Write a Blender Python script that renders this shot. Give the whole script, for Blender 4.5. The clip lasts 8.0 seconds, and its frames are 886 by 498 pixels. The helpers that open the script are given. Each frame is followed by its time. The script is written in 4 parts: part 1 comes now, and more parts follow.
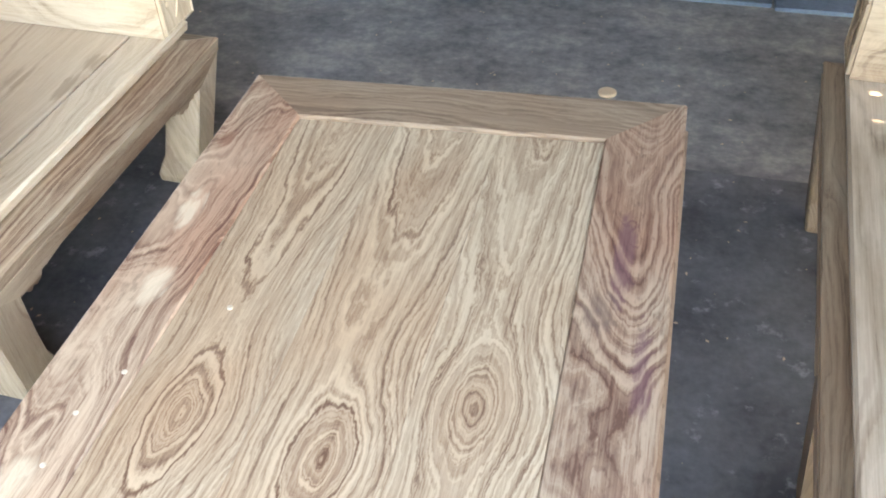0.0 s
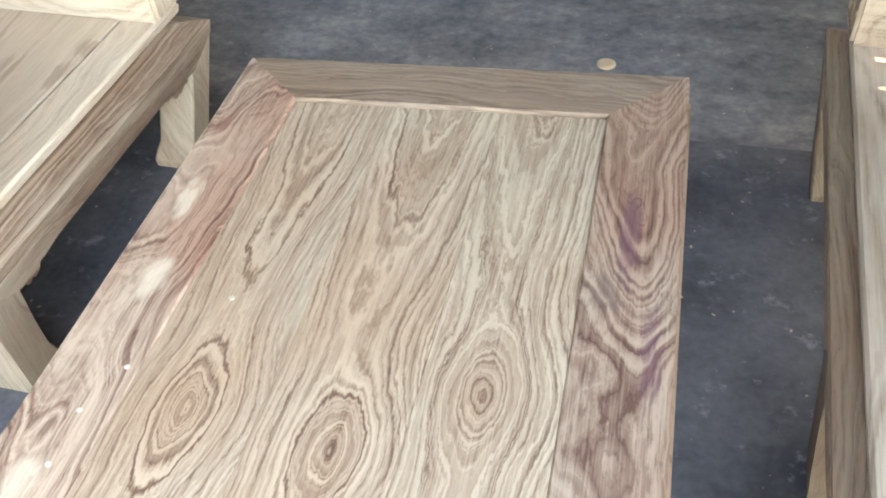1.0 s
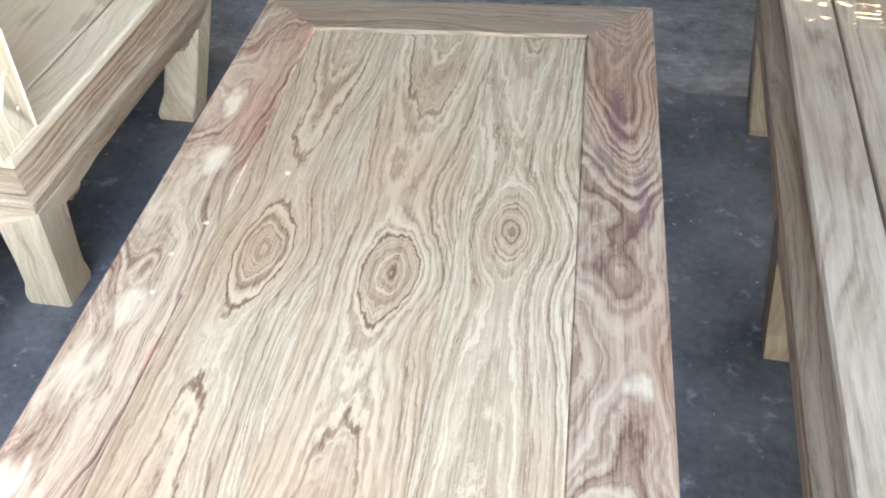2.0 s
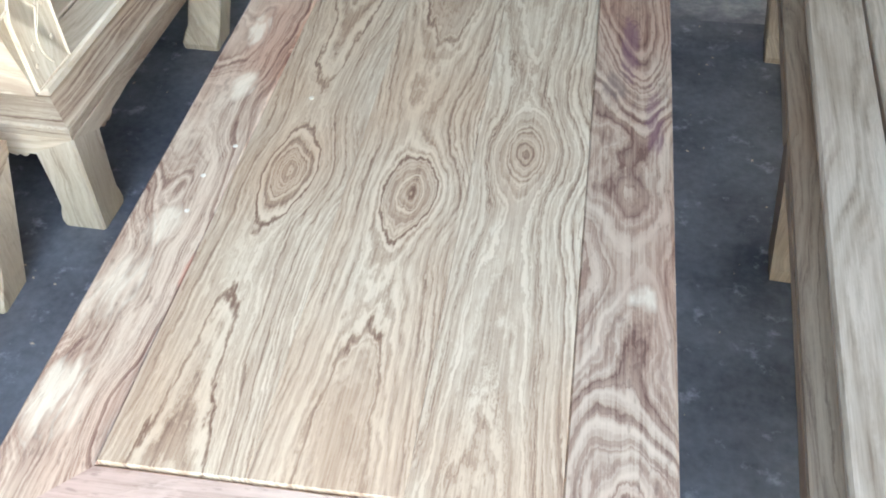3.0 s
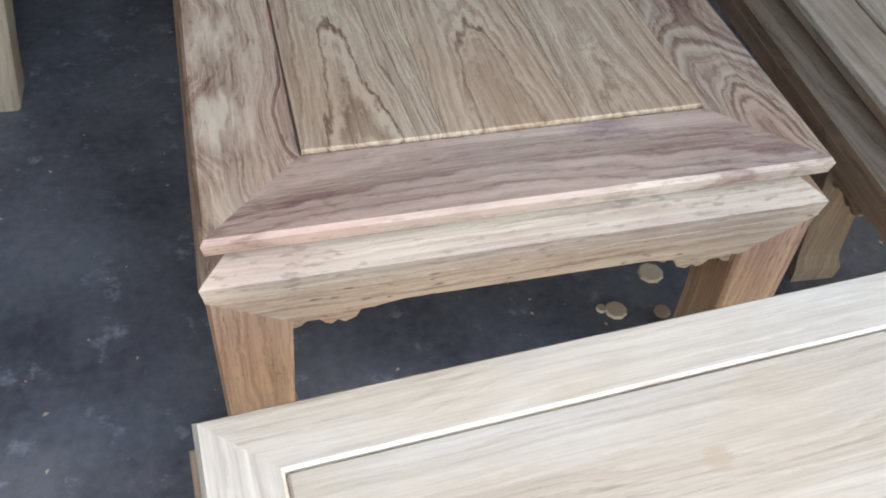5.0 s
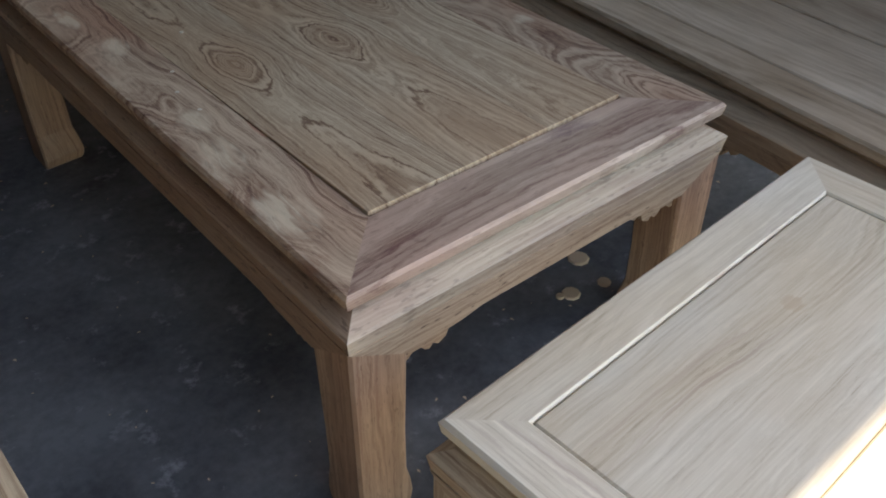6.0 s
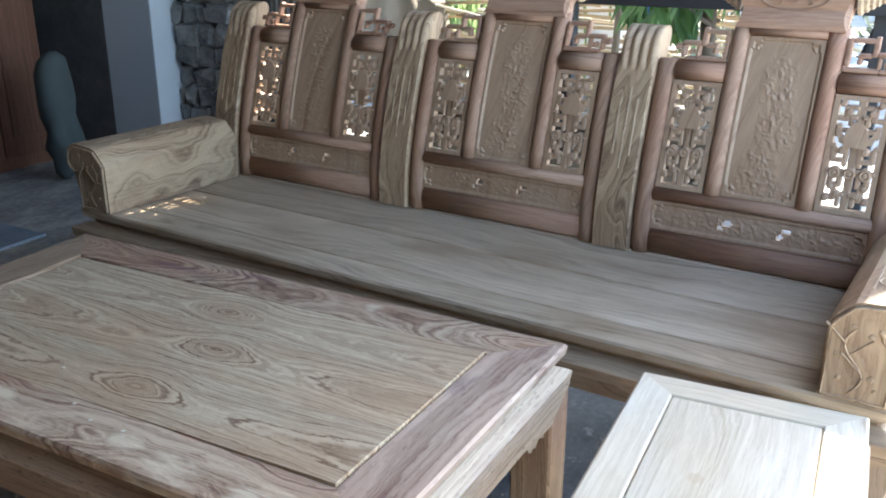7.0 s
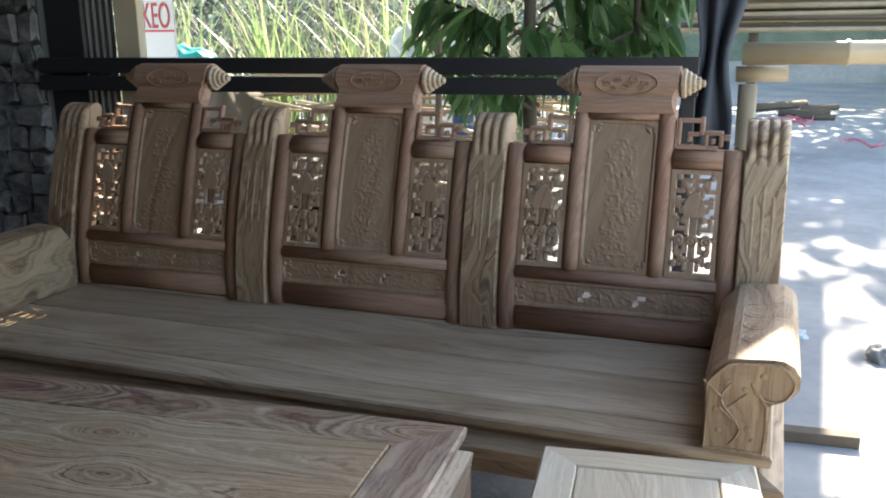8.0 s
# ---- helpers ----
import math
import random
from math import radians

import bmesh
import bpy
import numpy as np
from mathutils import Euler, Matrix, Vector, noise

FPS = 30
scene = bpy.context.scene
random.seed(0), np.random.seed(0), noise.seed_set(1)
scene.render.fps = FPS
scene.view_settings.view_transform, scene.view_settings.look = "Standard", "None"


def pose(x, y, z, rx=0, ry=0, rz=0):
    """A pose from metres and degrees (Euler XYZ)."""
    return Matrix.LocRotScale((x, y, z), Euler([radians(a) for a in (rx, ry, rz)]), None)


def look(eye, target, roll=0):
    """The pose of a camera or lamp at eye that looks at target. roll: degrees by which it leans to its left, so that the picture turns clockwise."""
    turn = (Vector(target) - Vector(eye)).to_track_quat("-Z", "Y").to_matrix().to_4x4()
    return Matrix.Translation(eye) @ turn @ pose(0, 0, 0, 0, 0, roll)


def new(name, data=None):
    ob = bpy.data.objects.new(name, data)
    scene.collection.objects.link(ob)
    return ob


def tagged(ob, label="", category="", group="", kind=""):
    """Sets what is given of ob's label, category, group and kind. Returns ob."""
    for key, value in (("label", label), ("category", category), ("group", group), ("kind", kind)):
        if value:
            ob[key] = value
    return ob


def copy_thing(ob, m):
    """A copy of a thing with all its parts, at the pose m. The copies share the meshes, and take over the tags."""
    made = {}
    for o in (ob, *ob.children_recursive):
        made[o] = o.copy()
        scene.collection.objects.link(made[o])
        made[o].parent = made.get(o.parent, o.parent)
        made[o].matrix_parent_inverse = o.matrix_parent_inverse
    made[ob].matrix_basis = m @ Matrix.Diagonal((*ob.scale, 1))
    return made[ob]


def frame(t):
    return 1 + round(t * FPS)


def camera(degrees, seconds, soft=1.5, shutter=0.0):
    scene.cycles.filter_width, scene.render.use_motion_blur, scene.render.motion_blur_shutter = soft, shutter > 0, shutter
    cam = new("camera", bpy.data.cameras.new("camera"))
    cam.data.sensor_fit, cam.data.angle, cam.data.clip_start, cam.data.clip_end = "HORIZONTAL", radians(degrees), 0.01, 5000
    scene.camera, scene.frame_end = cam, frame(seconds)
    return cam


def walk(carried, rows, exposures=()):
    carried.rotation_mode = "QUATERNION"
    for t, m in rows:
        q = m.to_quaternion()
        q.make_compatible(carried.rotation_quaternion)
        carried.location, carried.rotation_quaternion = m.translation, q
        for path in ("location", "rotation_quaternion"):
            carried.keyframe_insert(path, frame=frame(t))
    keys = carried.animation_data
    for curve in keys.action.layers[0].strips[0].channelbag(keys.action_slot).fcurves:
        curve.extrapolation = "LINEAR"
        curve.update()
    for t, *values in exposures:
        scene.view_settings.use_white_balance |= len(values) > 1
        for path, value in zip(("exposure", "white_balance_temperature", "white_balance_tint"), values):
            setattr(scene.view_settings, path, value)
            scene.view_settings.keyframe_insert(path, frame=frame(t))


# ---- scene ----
cam = camera(52.6, 8.0, soft=1.9)
PATH = [
    (0, (0.326, 0.065, 1.408), (-0.055, 1.493, 0.06), -2.2),
    (0.5, (0.32, 0.076, 1.42), (-0.109, 1.479, 0.061), -3.5),
    (1, (0.315, 0.089, 1.407), (-0.057, 1.475, 0.014), -3.8),
    (1.5, (0.257, -0.043, 1.393), (-0.033, 1.397, 0.036), -2.2),
    (1.7, (0.216, -0.173, 1.387), (0.007, 1.302, 0.052), -0.5),
    (2.8, (0.247, -0.339, 1.418), (0.003, 1.041, -0.009), -2.2),
    (3, (0.235, -0.34, 1.425), (-0.01, 1.015, -0.025), -2.0),
    (3.5, (0.084, -0.391, 1.399), (0.0, 0.916, -0.112), -3.3),
    (4, (-0.052, -0.506, 1.336), (0.097, 0.813, -0.16), 3.6),
    (4.5, (-0.168, -0.657, 1.266), (0.179, 0.582, -0.265), 4.2),
    (5, (-0.349, -0.712, 1.225), (0.073, 0.598, -0.227), 5.1),
    (5.2, (-0.421, -0.699, 1.243), (0.093, 0.632, -0.158), 4.7),
    (6.3, (-1.001, -0.738, 1.287), (0.171, 0.387, 0.12), -0.3),
    (6.5, (-1.079, -0.729, 1.31), (0.208, 0.367, 0.242), -0.2),
    (7, (-1.251, -0.599, 1.329), (0.402, 0.306, 0.66), 0.2),
    (7.5, (-1.268, -0.551, 1.344), (0.529, 0.147, 0.81), -0.0),
    (8, (-1.325, -0.455, 1.348), (0.535, 0.09, 0.856), -0.7),
]
EXPOSURE = [(0, 4.95, 7800, 13), (1.5, 5.02, 7400, 10.5), (3.0, 4.72, 6850, 8.5), (3.8, 4.58, 7100, 11), (4.5, 4.03, 7350, 12.5), (5.2, 3.36, 7300, 13.5), (6.3, 2.56, 7400, 13), (7.0, 3.7, 6500, 9), (7.5, 3.29, 6750, 10), (8.0, 2.74, 7000, 10)]
walk(cam, [(t, look(eye, target, roll)) for t, eye, target, roll in PATH], EXPOSURE)

# ---- sky and sun ----
SUN_EL, SUN_AZ = 34.0, 94.6          # degrees above the horizon, degrees from +y towards +x
world = bpy.data.worlds.new("sky")
scene.world = world
world.use_nodes = True
wn = world.node_tree.nodes
sky = wn.new("ShaderNodeTexSky")
sky.sky_type = "NISHITA"
sky.sun_disc = False
sky.sun_elevation = radians(SUN_EL)
sky.sun_rotation = radians(SUN_AZ)
world.node_tree.links.new(sky.outputs[0], wn["Background"].inputs[0])
wn["Background"].inputs[1].default_value = 0.14
to_sun = Vector((math.sin(radians(SUN_AZ)) * math.cos(radians(SUN_EL)), math.cos(radians(SUN_AZ)) * math.cos(radians(SUN_EL)), math.sin(radians(SUN_EL))))
sun = new("sun", bpy.data.lights.new("sun", "SUN"))
sun.data.energy, sun.data.angle, sun.data.color = 4.0, radians(0.6), (1.0, 0.93, 0.82)
sun.matrix_world = look(to_sun * 30, (0, 0, 0))


# ---- materials ----
class Nodes:
    """A short way to write node materials."""

    def __init__(self, name):
        self.mat = bpy.data.materials.new(name)
        self.mat.use_nodes = True
        self.tree = self.mat.node_tree
        self.bsdf = self.tree.nodes["Principled BSDF"]

    def put(self, socket, value):
        if hasattr(value, "is_output"):
            self.tree.links.new(value, socket)
        elif value is not None:
            socket.default_value = value

    def m(self, op, a, b=None, c=None):
        n = self.tree.nodes.new("ShaderNodeMath")
        n.operation = op
        for i, v in enumerate((a, b, c)):
            self.put(n.inputs[i], v)
        return n.outputs[0]

    def coords(self, kind="Object"):
        return self.tree.nodes.new("ShaderNodeTexCoord").outputs[kind]

    def split(self, v):
        n = self.tree.nodes.new("ShaderNodeSeparateXYZ")
        self.put(n.inputs[0], v)
        return n.outputs

    def join(self, x, y, z):
        n = self.tree.nodes.new("ShaderNodeCombineXYZ")
        for i, v in enumerate((x, y, z)):
            self.put(n.inputs[i], v)
        return n.outputs[0]

    def noise(self, v, scale=1.0, detail=2.0, rough=0.5, dims="3D", w=None):
        n = self.tree.nodes.new("ShaderNodeTexNoise")
        n.noise_dimensions = dims
        if dims == "1D":
            self.put(n.inputs["W"], w)
        else:
            self.put(n.inputs["Vector"], v)
        n.inputs["Scale"].default_value, n.inputs["Detail"].default_value, n.inputs["Roughness"].default_value = scale, detail, rough
        return n.outputs[0]

    def ramp(self, fac, stops):
        n = self.tree.nodes.new("ShaderNodeValToRGB")
        self.put(n.inputs[0], fac)
        el = n.color_ramp.elements
        while len(el) < len(stops):
            el.new(0.5)
        for e, (p, c) in zip(el, stops):
            e.position = p
            e.color = (*c, 1) if hasattr(c, "__len__") else (c, c, c, 1)
        return n.outputs[0]

    def mix(self, fac, a, b, how="MIX"):
        n = self.tree.nodes.new("ShaderNodeMix")
        n.data_type, n.blend_type = "RGBA", how
        self.put(n.inputs[0], fac)
        for i, v in ((6, a), (7, b)):
            self.put(n.inputs[i], (*v, 1) if isinstance(v, tuple) else v)
        return n.outputs[2]

    def rand(self):
        return self.tree.nodes.new("ShaderNodeObjectInfo").outputs["Random"]

    def done(self, colour, rough=0.6, bump=None, strength=0.2, dist=0.002, metal=0.0):
        self.put(self.bsdf.inputs["Base Color"], (*colour, 1) if isinstance(colour, tuple) else colour)
        self.put(self.bsdf.inputs["Roughness"], rough)
        self.bsdf.inputs["Metallic"].default_value = metal
        if bump is not None:
            b = self.tree.nodes.new("ShaderNodeBump")
            b.inputs["Strength"].default_value, b.inputs["Distance"].default_value = strength, dist
            self.put(b.inputs["Height"], bump)
            self.tree.links.new(b.outputs[0], self.bsdf.inputs["Normal"])
        return self.mat


def wood(name, axis, pale, mid, dark, tint, freq=210.0, warp=0.05, cross=5.0, along=1.0, knots=(), rough=0.5, contrast=0.62, stain=0.35, sapwood=0.35, spots=(), halo=0.3, specks=0.0, squeeze=1.0, arch=None, eye=None, spec=0.35, streaks=0.7, bands=0.6, phase=0.0):
    """Sanded raw hardwood, its grain along one axis. knots: (across, along, size, height).
    arch: nested arches that open away from one place (across, along, slope, width).
    eye: closed rings round one place, with the other lines parting about it (across, along, width, length)."""
    n = Nodes(name)
    x, y, z = n.split(n.coords())
    L, A, B = {"x": (x, y, z), "y": (y, x, z), "z": (z, y, x)}[axis]
    r = n.rand()
    off = n.m("MULTIPLY", r, 17.3)
    L2, B2 = n.m("ADD", L, off), n.m("ADD", n.m("MULTIPLY", B, 1.0), off)
    A2 = n.m("ADD", A, n.m("MULTIPLY", B, 0.8))
    big = n.noise(n.join(n.m("MULTIPLY", A2, cross), n.m("MULTIPLY", L2, along), B2), 1.0, 2.0, 0.45)
    fine_warp = n.noise(n.join(n.m("MULTIPLY", A2, 24), n.m("MULTIPLY", L2, 6), B2), 1.0, 4.0, 0.6)
    grain = n.m("MULTIPLY", A2, squeeze)
    if arch:
        ac, lc, slope, round_w = arch
        da = n.m("SUBTRACT", A, ac)
        dl = n.m("SUBTRACT", L, lc)
        grain = n.m("SUBTRACT", n.m("SQRT", n.m("ADD", n.m("MULTIPLY", da, da), round_w ** 2)), n.m("MULTIPLY", n.m("SQRT", n.m("ADD", n.m("MULTIPLY", dl, dl), 0.006)), slope))
        grain = n.m("ADD", grain, n.m("MULTIPLY", da, 0.25))
    if eye:
        ac, lc, ring, reach = eye
        da, dl = n.m("SUBTRACT", A, ac), n.m("SUBTRACT", L, lc)
        away = n.m("SUBTRACT", 1.0, n.m("EXPONENT", n.m("MULTIPLY", n.m("MULTIPLY", dl, dl), -1 / reach ** 2)))
        grain = n.m("SQRT", n.m("ADD", n.m("MULTIPLY", da, da), n.m("ADD", n.m("MULTIPLY", away, ring ** 2), 1e-6)))
        grain = n.m("ADD", grain, n.m("MULTIPLY", n.m("MULTIPLY", da, away), 0.15))
        grain = n.m("SUBTRACT", grain, n.m("MULTIPLY", n.m("MULTIPLY", n.m("ABSOLUTE", dl), away), 0.075))
        warp = n.m("ADD", 0.3 * warp, n.m("MULTIPLY", away, 0.7 * warp))
    f = n.m("ADD", grain, n.m("MULTIPLY", big, warp))
    f = n.m("ADD", f, n.m("MULTIPLY", fine_warp, 0.021))
    jag = n.noise(n.join(n.m("MULTIPLY", A2, 70), n.m("MULTIPLY", L2, 22), n.m("MULTIPLY", B2, 40)), 1.0, 4.0, 0.7)
    f = n.m("ADD", f, n.m("MULTIPLY", jag, 0.011))
    core = around = None
    wobble = n.m("MULTIPLY", n.m("SUBTRACT", fine_warp, 0.5), 0.5)
    for ka, kl, size, height in knots:
        ca = n.m("SUBTRACT", A, ka)
        da = n.m("POWER", n.m("DIVIDE", n.m("ABSOLUTE", ca), size * 0.5), 2.0)
        dl = n.m("POWER", n.m("DIVIDE", n.m("ABSOLUTE", n.m("SUBTRACT", L, kl)), size * 1.15), 2.0)
        d = n.m("ADD", n.m("SQRT", n.m("ADD", n.m("ADD", da, dl), 0.004)), wobble)
        w = n.m("EXPONENT", n.m("MULTIPLY", n.m("MULTIPLY", d, d), -1.3))
        if not eye:
            cone = n.m("MULTIPLY", n.m("EXPONENT", n.m("MULTIPLY", n.m("MULTIPLY", d, d), -0.45)), n.m("SUBTRACT", 1.6, d))
            f = n.m("SUBTRACT", f, n.m("MULTIPLY", w, f if arch else ca))
            f = n.m("ADD", f, n.m("MULTIPLY", cone, height))
        around = w if around is None else n.m("ADD", around, w)
        tight = n.m("EXPONENT", n.m("MULTIPLY", n.m("MULTIPLY", d, d), -34.0))
        core = tight if core is None else n.m("ADD", core, tight)
    f = n.m("ADD", f, n.m("ADD", n.m("MULTIPLY", off, 0.37), phase))
    stripes = n.noise(None, freq, 3.0, 0.62, "1D", f)
    broad = n.noise(None, freq * 0.23, 1.0, 0.5, "1D", n.m("ADD", f, 3.1))
    pores = n.noise(n.join(n.m("MULTIPLY", A2, 420), n.m("MULTIPLY", L2, 9), n.m("MULTIPLY", B2, 60)), 1.0, 2.0, 0.6)
    blot = n.noise(n.join(n.m("MULTIPLY", A2, 5), n.m("MULTIPLY", L2, 2), B2), 1.0, 3.0)
    v = n.m("ADD", n.m("MULTIPLY", n.m("SUBTRACT", stripes, 0.5), 1.15 * contrast), n.m("MULTIPLY", n.m("SUBTRACT", broad, 0.5), bands * contrast))
    # the figure fades in and out over the board
    fade = n.noise(n.join(n.m("MULTIPLY", A2, 11), n.m("MULTIPLY", L2, 6), n.m("ADD", B2, 4.0)), 1.0, 4.0, 0.65)
    if around is not None:
        fade = n.m("ADD", fade, n.m("MULTIPLY", around, 0.6))
    v = n.m("MULTIPLY", v, n.ramp(fade, [(0.32, 0.45), (0.66, 1.25)]))
    v = n.m("ADD", v, n.m("MULTIPLY", n.m("SUBTRACT", jag, 0.5), 0.22))
    fibre = n.noise(n.join(n.m("MULTIPLY", A2, 140), n.m("MULTIPLY", L2, 5), n.m("MULTIPLY", B2, 30)), 1.0, 3.0, 0.65)
    v = n.m("ADD", v, n.m("MULTIPLY", n.m("SUBTRACT", fibre, 0.5), 0.42))
    v = n.m("ADD", n.m("ADD", v, n.m("MULTIPLY", n.m("SUBTRACT", pores, 0.5), 0.42)), 0.5)
    if core is not None:
        v = n.m("SUBTRACT", v, n.m("MULTIPLY", core, 0.3))
    col = n.ramp(v, [(0.17, dark), (0.40, mid), (0.62, pale), (0.82, tuple(min(1, c * 1.12) for c in pale))])
    sap = n.ramp(n.noise(n.join(n.m("MULTIPLY", f, 9), n.m("MULTIPLY", L2, 1.6), off), 1.0, 3.0, 0.55), [(0.56, 0.0), (0.7, sapwood)])
    col = n.mix(sap, col, tuple(min(0.85, c * 1.2) for c in pale))
    streak = n.ramp(n.noise(n.join(n.m("MULTIPLY", f, 60), n.m("MULTIPLY", L2, 1.1), off), 1.0, 2.0), [(0.62, 0.0), (0.74, streaks)])
    col = n.mix(streak, col, tuple(c * k for c, k in zip(mid, (0.72, 0.62, 0.62))))
    fac = n.ramp(blot, [(0.42, 0.0), (0.68, stain)])
    col = n.mix(fac, col, n.mix(1.0, col, tint, "MULTIPLY"))
    if specks:
        pit = n.noise(n.join(n.m("MULTIPLY", A2, 130), n.m("MULTIPLY", L2, 38), n.m("MULTIPLY", B2, 130)), 1.0, 2.0, 0.5)
        zone = n.noise(n.join(n.m("MULTIPLY", A2, 9), n.m("MULTIPLY", L2, 5), B2), 1.0, 2.0)
        pits = n.ramp(n.m("ADD", pit, n.m("MULTIPLY", zone, 0.35)), [(0.80, 0.0), (0.88, specks)])
        col = n.mix(pits, col, tuple(q * 0.55 for q in dark))
    if around is not None:
        col = n.mix(n.m("MULTIPLY", around, halo), col, n.mix(1.0, col, (0.74, 0.55, 0.45), "MULTIPLY"))
    for sx, sy, rx, ry, colour in spots:
        q = n.m("ADD", n.m("POWER", n.m("ABSOLUTE", n.m("DIVIDE", n.m("SUBTRACT", x, sx), rx)), 2.0), n.m("POWER", n.m("ABSOLUTE", n.m("DIVIDE", n.m("SUBTRACT", y, sy), ry)), 2.0))
        q = n.m("ADD", q, n.m("MULTIPLY", n.m("SUBTRACT", fine_warp, 0.5), 5.0))
        q = n.m("ADD", q, n.m("MULTIPLY", n.m("SUBTRACT", stripes, 0.5), 3.0))
        col = n.mix(n.ramp(q, [(0.0, 0.6), (1.0, 0.0)]), col, colour)
    light = n.m("ADD", 0.9, n.m("MULTIPLY", r, 0.2))
    col = n.mix(1.0, col, n.join(light, light, light), "MULTIPLY")
    dust = n.noise(n.join(n.m("MULTIPLY", x, 2.3), n.m("MULTIPLY", y, 2.3), n.m("MULTIPLY", z, 2.3)), 1.0, 4.0, 0.6)
    n.bsdf.inputs["Specular IOR Level"].default_value = spec
    rg = n.m("ADD", rough - 0.1, n.m("MULTIPLY", dust, 0.22))
    return n.done(col, rg, n.m("ADD", n.m("MULTIPLY", pores, 0.6), n.m("MULTIPLY", stripes, 0.5)), 0.22, 0.0012)


TAN = dict(pale=(0.52, 0.415, 0.285), mid=(0.37, 0.27, 0.178), dark=(0.17, 0.098, 0.06), tint=(0.82, 0.66, 0.58))
PINK = dict(pale=(0.46, 0.343, 0.236), mid=(0.29, 0.19, 0.126), dark=(0.13, 0.068, 0.047), tint=(0.84, 0.64, 0.59))
ROSE = dict(pale=(0.48, 0.362, 0.272), mid=(0.335, 0.238, 0.174), dark=(0.19, 0.105, 0.085), tint=(0.86, 0.66, 0.64))
BROWN = dict(pale=(0.43, 0.315, 0.205), mid=(0.325, 0.23, 0.147), dark=(0.165, 0.107, 0.07), tint=(0.82, 0.68, 0.6))
PALE = dict(pale=(0.67, 0.60, 0.475), mid=(0.57, 0.495, 0.375), dark=(0.38, 0.305, 0.215), tint=(0.9, 0.82, 0.72))
RED = dict(pale=(0.41, 0.262, 0.18), mid=(0.31, 0.19, 0.128), dark=(0.18, 0.10, 0.066), tint=(0.85, 0.66, 0.6))
GREY = dict(pale=(0.56, 0.44, 0.315), mid=(0.43, 0.327, 0.223), dark=(0.23, 0.16, 0.10), tint=(0.66, 0.6, 0.54))
PURPLE, CREAM, BROWNK, INK = (0.16, 0.075, 0.085), (0.74, 0.63, 0.45), (0.22, 0.10, 0.06), (0.16, 0.11, 0.085)
OCHRE = dict(pale=(0.495, 0.39, 0.264), mid=(0.345, 0.247, 0.16), dark=(0.16, 0.093, 0.058), tint=(0.84, 0.69, 0.6))
FIGURE = dict(freq=165, warp=0.05, cross=9, along=2.0, contrast=1.05, rough=0.6, halo=0.3, stain=0.6, sapwood=0.2, spec=0.2, streaks=0.3, bands=0.3)
wood_panels = [
    wood("figured_panel_wood_a", "y", eye=(-0.183, -0.076, 0.052, 0.12), knots=[(-0.183, -0.076, 0.11, 0)], **FIGURE, **OCHRE),
    wood("figured_panel_wood_b", "y", eye=(0.013, -0.102, 0.045, 0.105), phase=0.31, knots=[(0.013, -0.102, 0.10, 0)], **FIGURE, **OCHRE),
    wood("figured_panel_wood_c", "y", eye=(0.176, 0.012, 0.052, 0.115), knots=[(0.176, 0.012, 0.11, 0)], **FIGURE, **OCHRE)]
wood_rail_x = wood("rail_wood_x", "x", spots=[(0.132, -0.623, 0.06, 0.02, (0.17, 0.095, 0.11))], spec=0.2, arch=(-0.56, 0.02, 0.10, 0.06), freq=115, warp=0.06, cross=7, along=2.4, contrast=1.0, stain=0.6, sapwood=0.35, specks=0.3, **ROSE)
wood_rail_far = wood("rail_wood_far", "x", freq=135, warp=0.10, cross=7, along=2.4, squeeze=0.7, contrast=0.75, stain=0.6, sapwood=0.1, spec=0.2, **dict(BROWN, pale=(0.36, 0.265, 0.18), mid=(0.26, 0.183, 0.122), dark=(0.13, 0.084, 0.057)))
RAIL = dict(freq=100, cross=6, along=3.0, contrast=1.1, stain=0.8, specks=0.3, rough=0.6, spec=0.2)
wood_rail_right = wood("rail_wood_right", "y", arch=(0.352, -0.2, 0.24, 0.03), warp=0.17, sapwood=0.5,
                       spots=[(0.338, 0.32, 0.016, 0.11, PURPLE), (0.356, -0.258, 0.03, 0.035, CREAM), (0.378, 0.12, 0.014, 0.10, PURPLE), (0.305, 0.205, 0.03, 0.05, INK)], **RAIL, **PINK)
wood_rail_left = wood("rail_wood_left", "y", arch=(-0.41, -0.02, 0.16, 0.05), warp=0.26, sapwood=0.8,
                      spots=[(-0.324, 0.131, 0.026, 0.04, CREAM), (-0.346, 0.303, 0.018, 0.05, CREAM), (-0.348, -0.213, 0.03, 0.04, CREAM), (-0.375, -0.342, 0.045, 0.08, CREAM), (-0.372, -0.53, 0.045, 0.07, CREAM),
                             (-0.382, -0.646, 0.022, 0.026, BROWNK), (-0.372, 0.50, 0.02, 0.028, BROWNK), (-0.273, -0.302, 0.008, 0.03, (0.45, 0.2, 0.13))], **RAIL, **PINK)
SAP = dict(pale=(0.57, 0.475, 0.325), mid=(0.46, 0.36, 0.235), dark=(0.27, 0.175, 0.12), tint=(0.72, 0.56, 0.6))
BEIGE = dict(pale=(0.62, 0.51, 0.365), mid=(0.53, 0.415, 0.285), dark=(0.33, 0.235, 0.15), tint=(0.85, 0.76, 0.68))
wood_beige = {a: wood("beige_wood_" + a, a, freq=80, warp=0.22, cross=5, along=2.4, squeeze=0.7, contrast=0.8, stain=0.7, **BEIGE) for a in "xyz"}
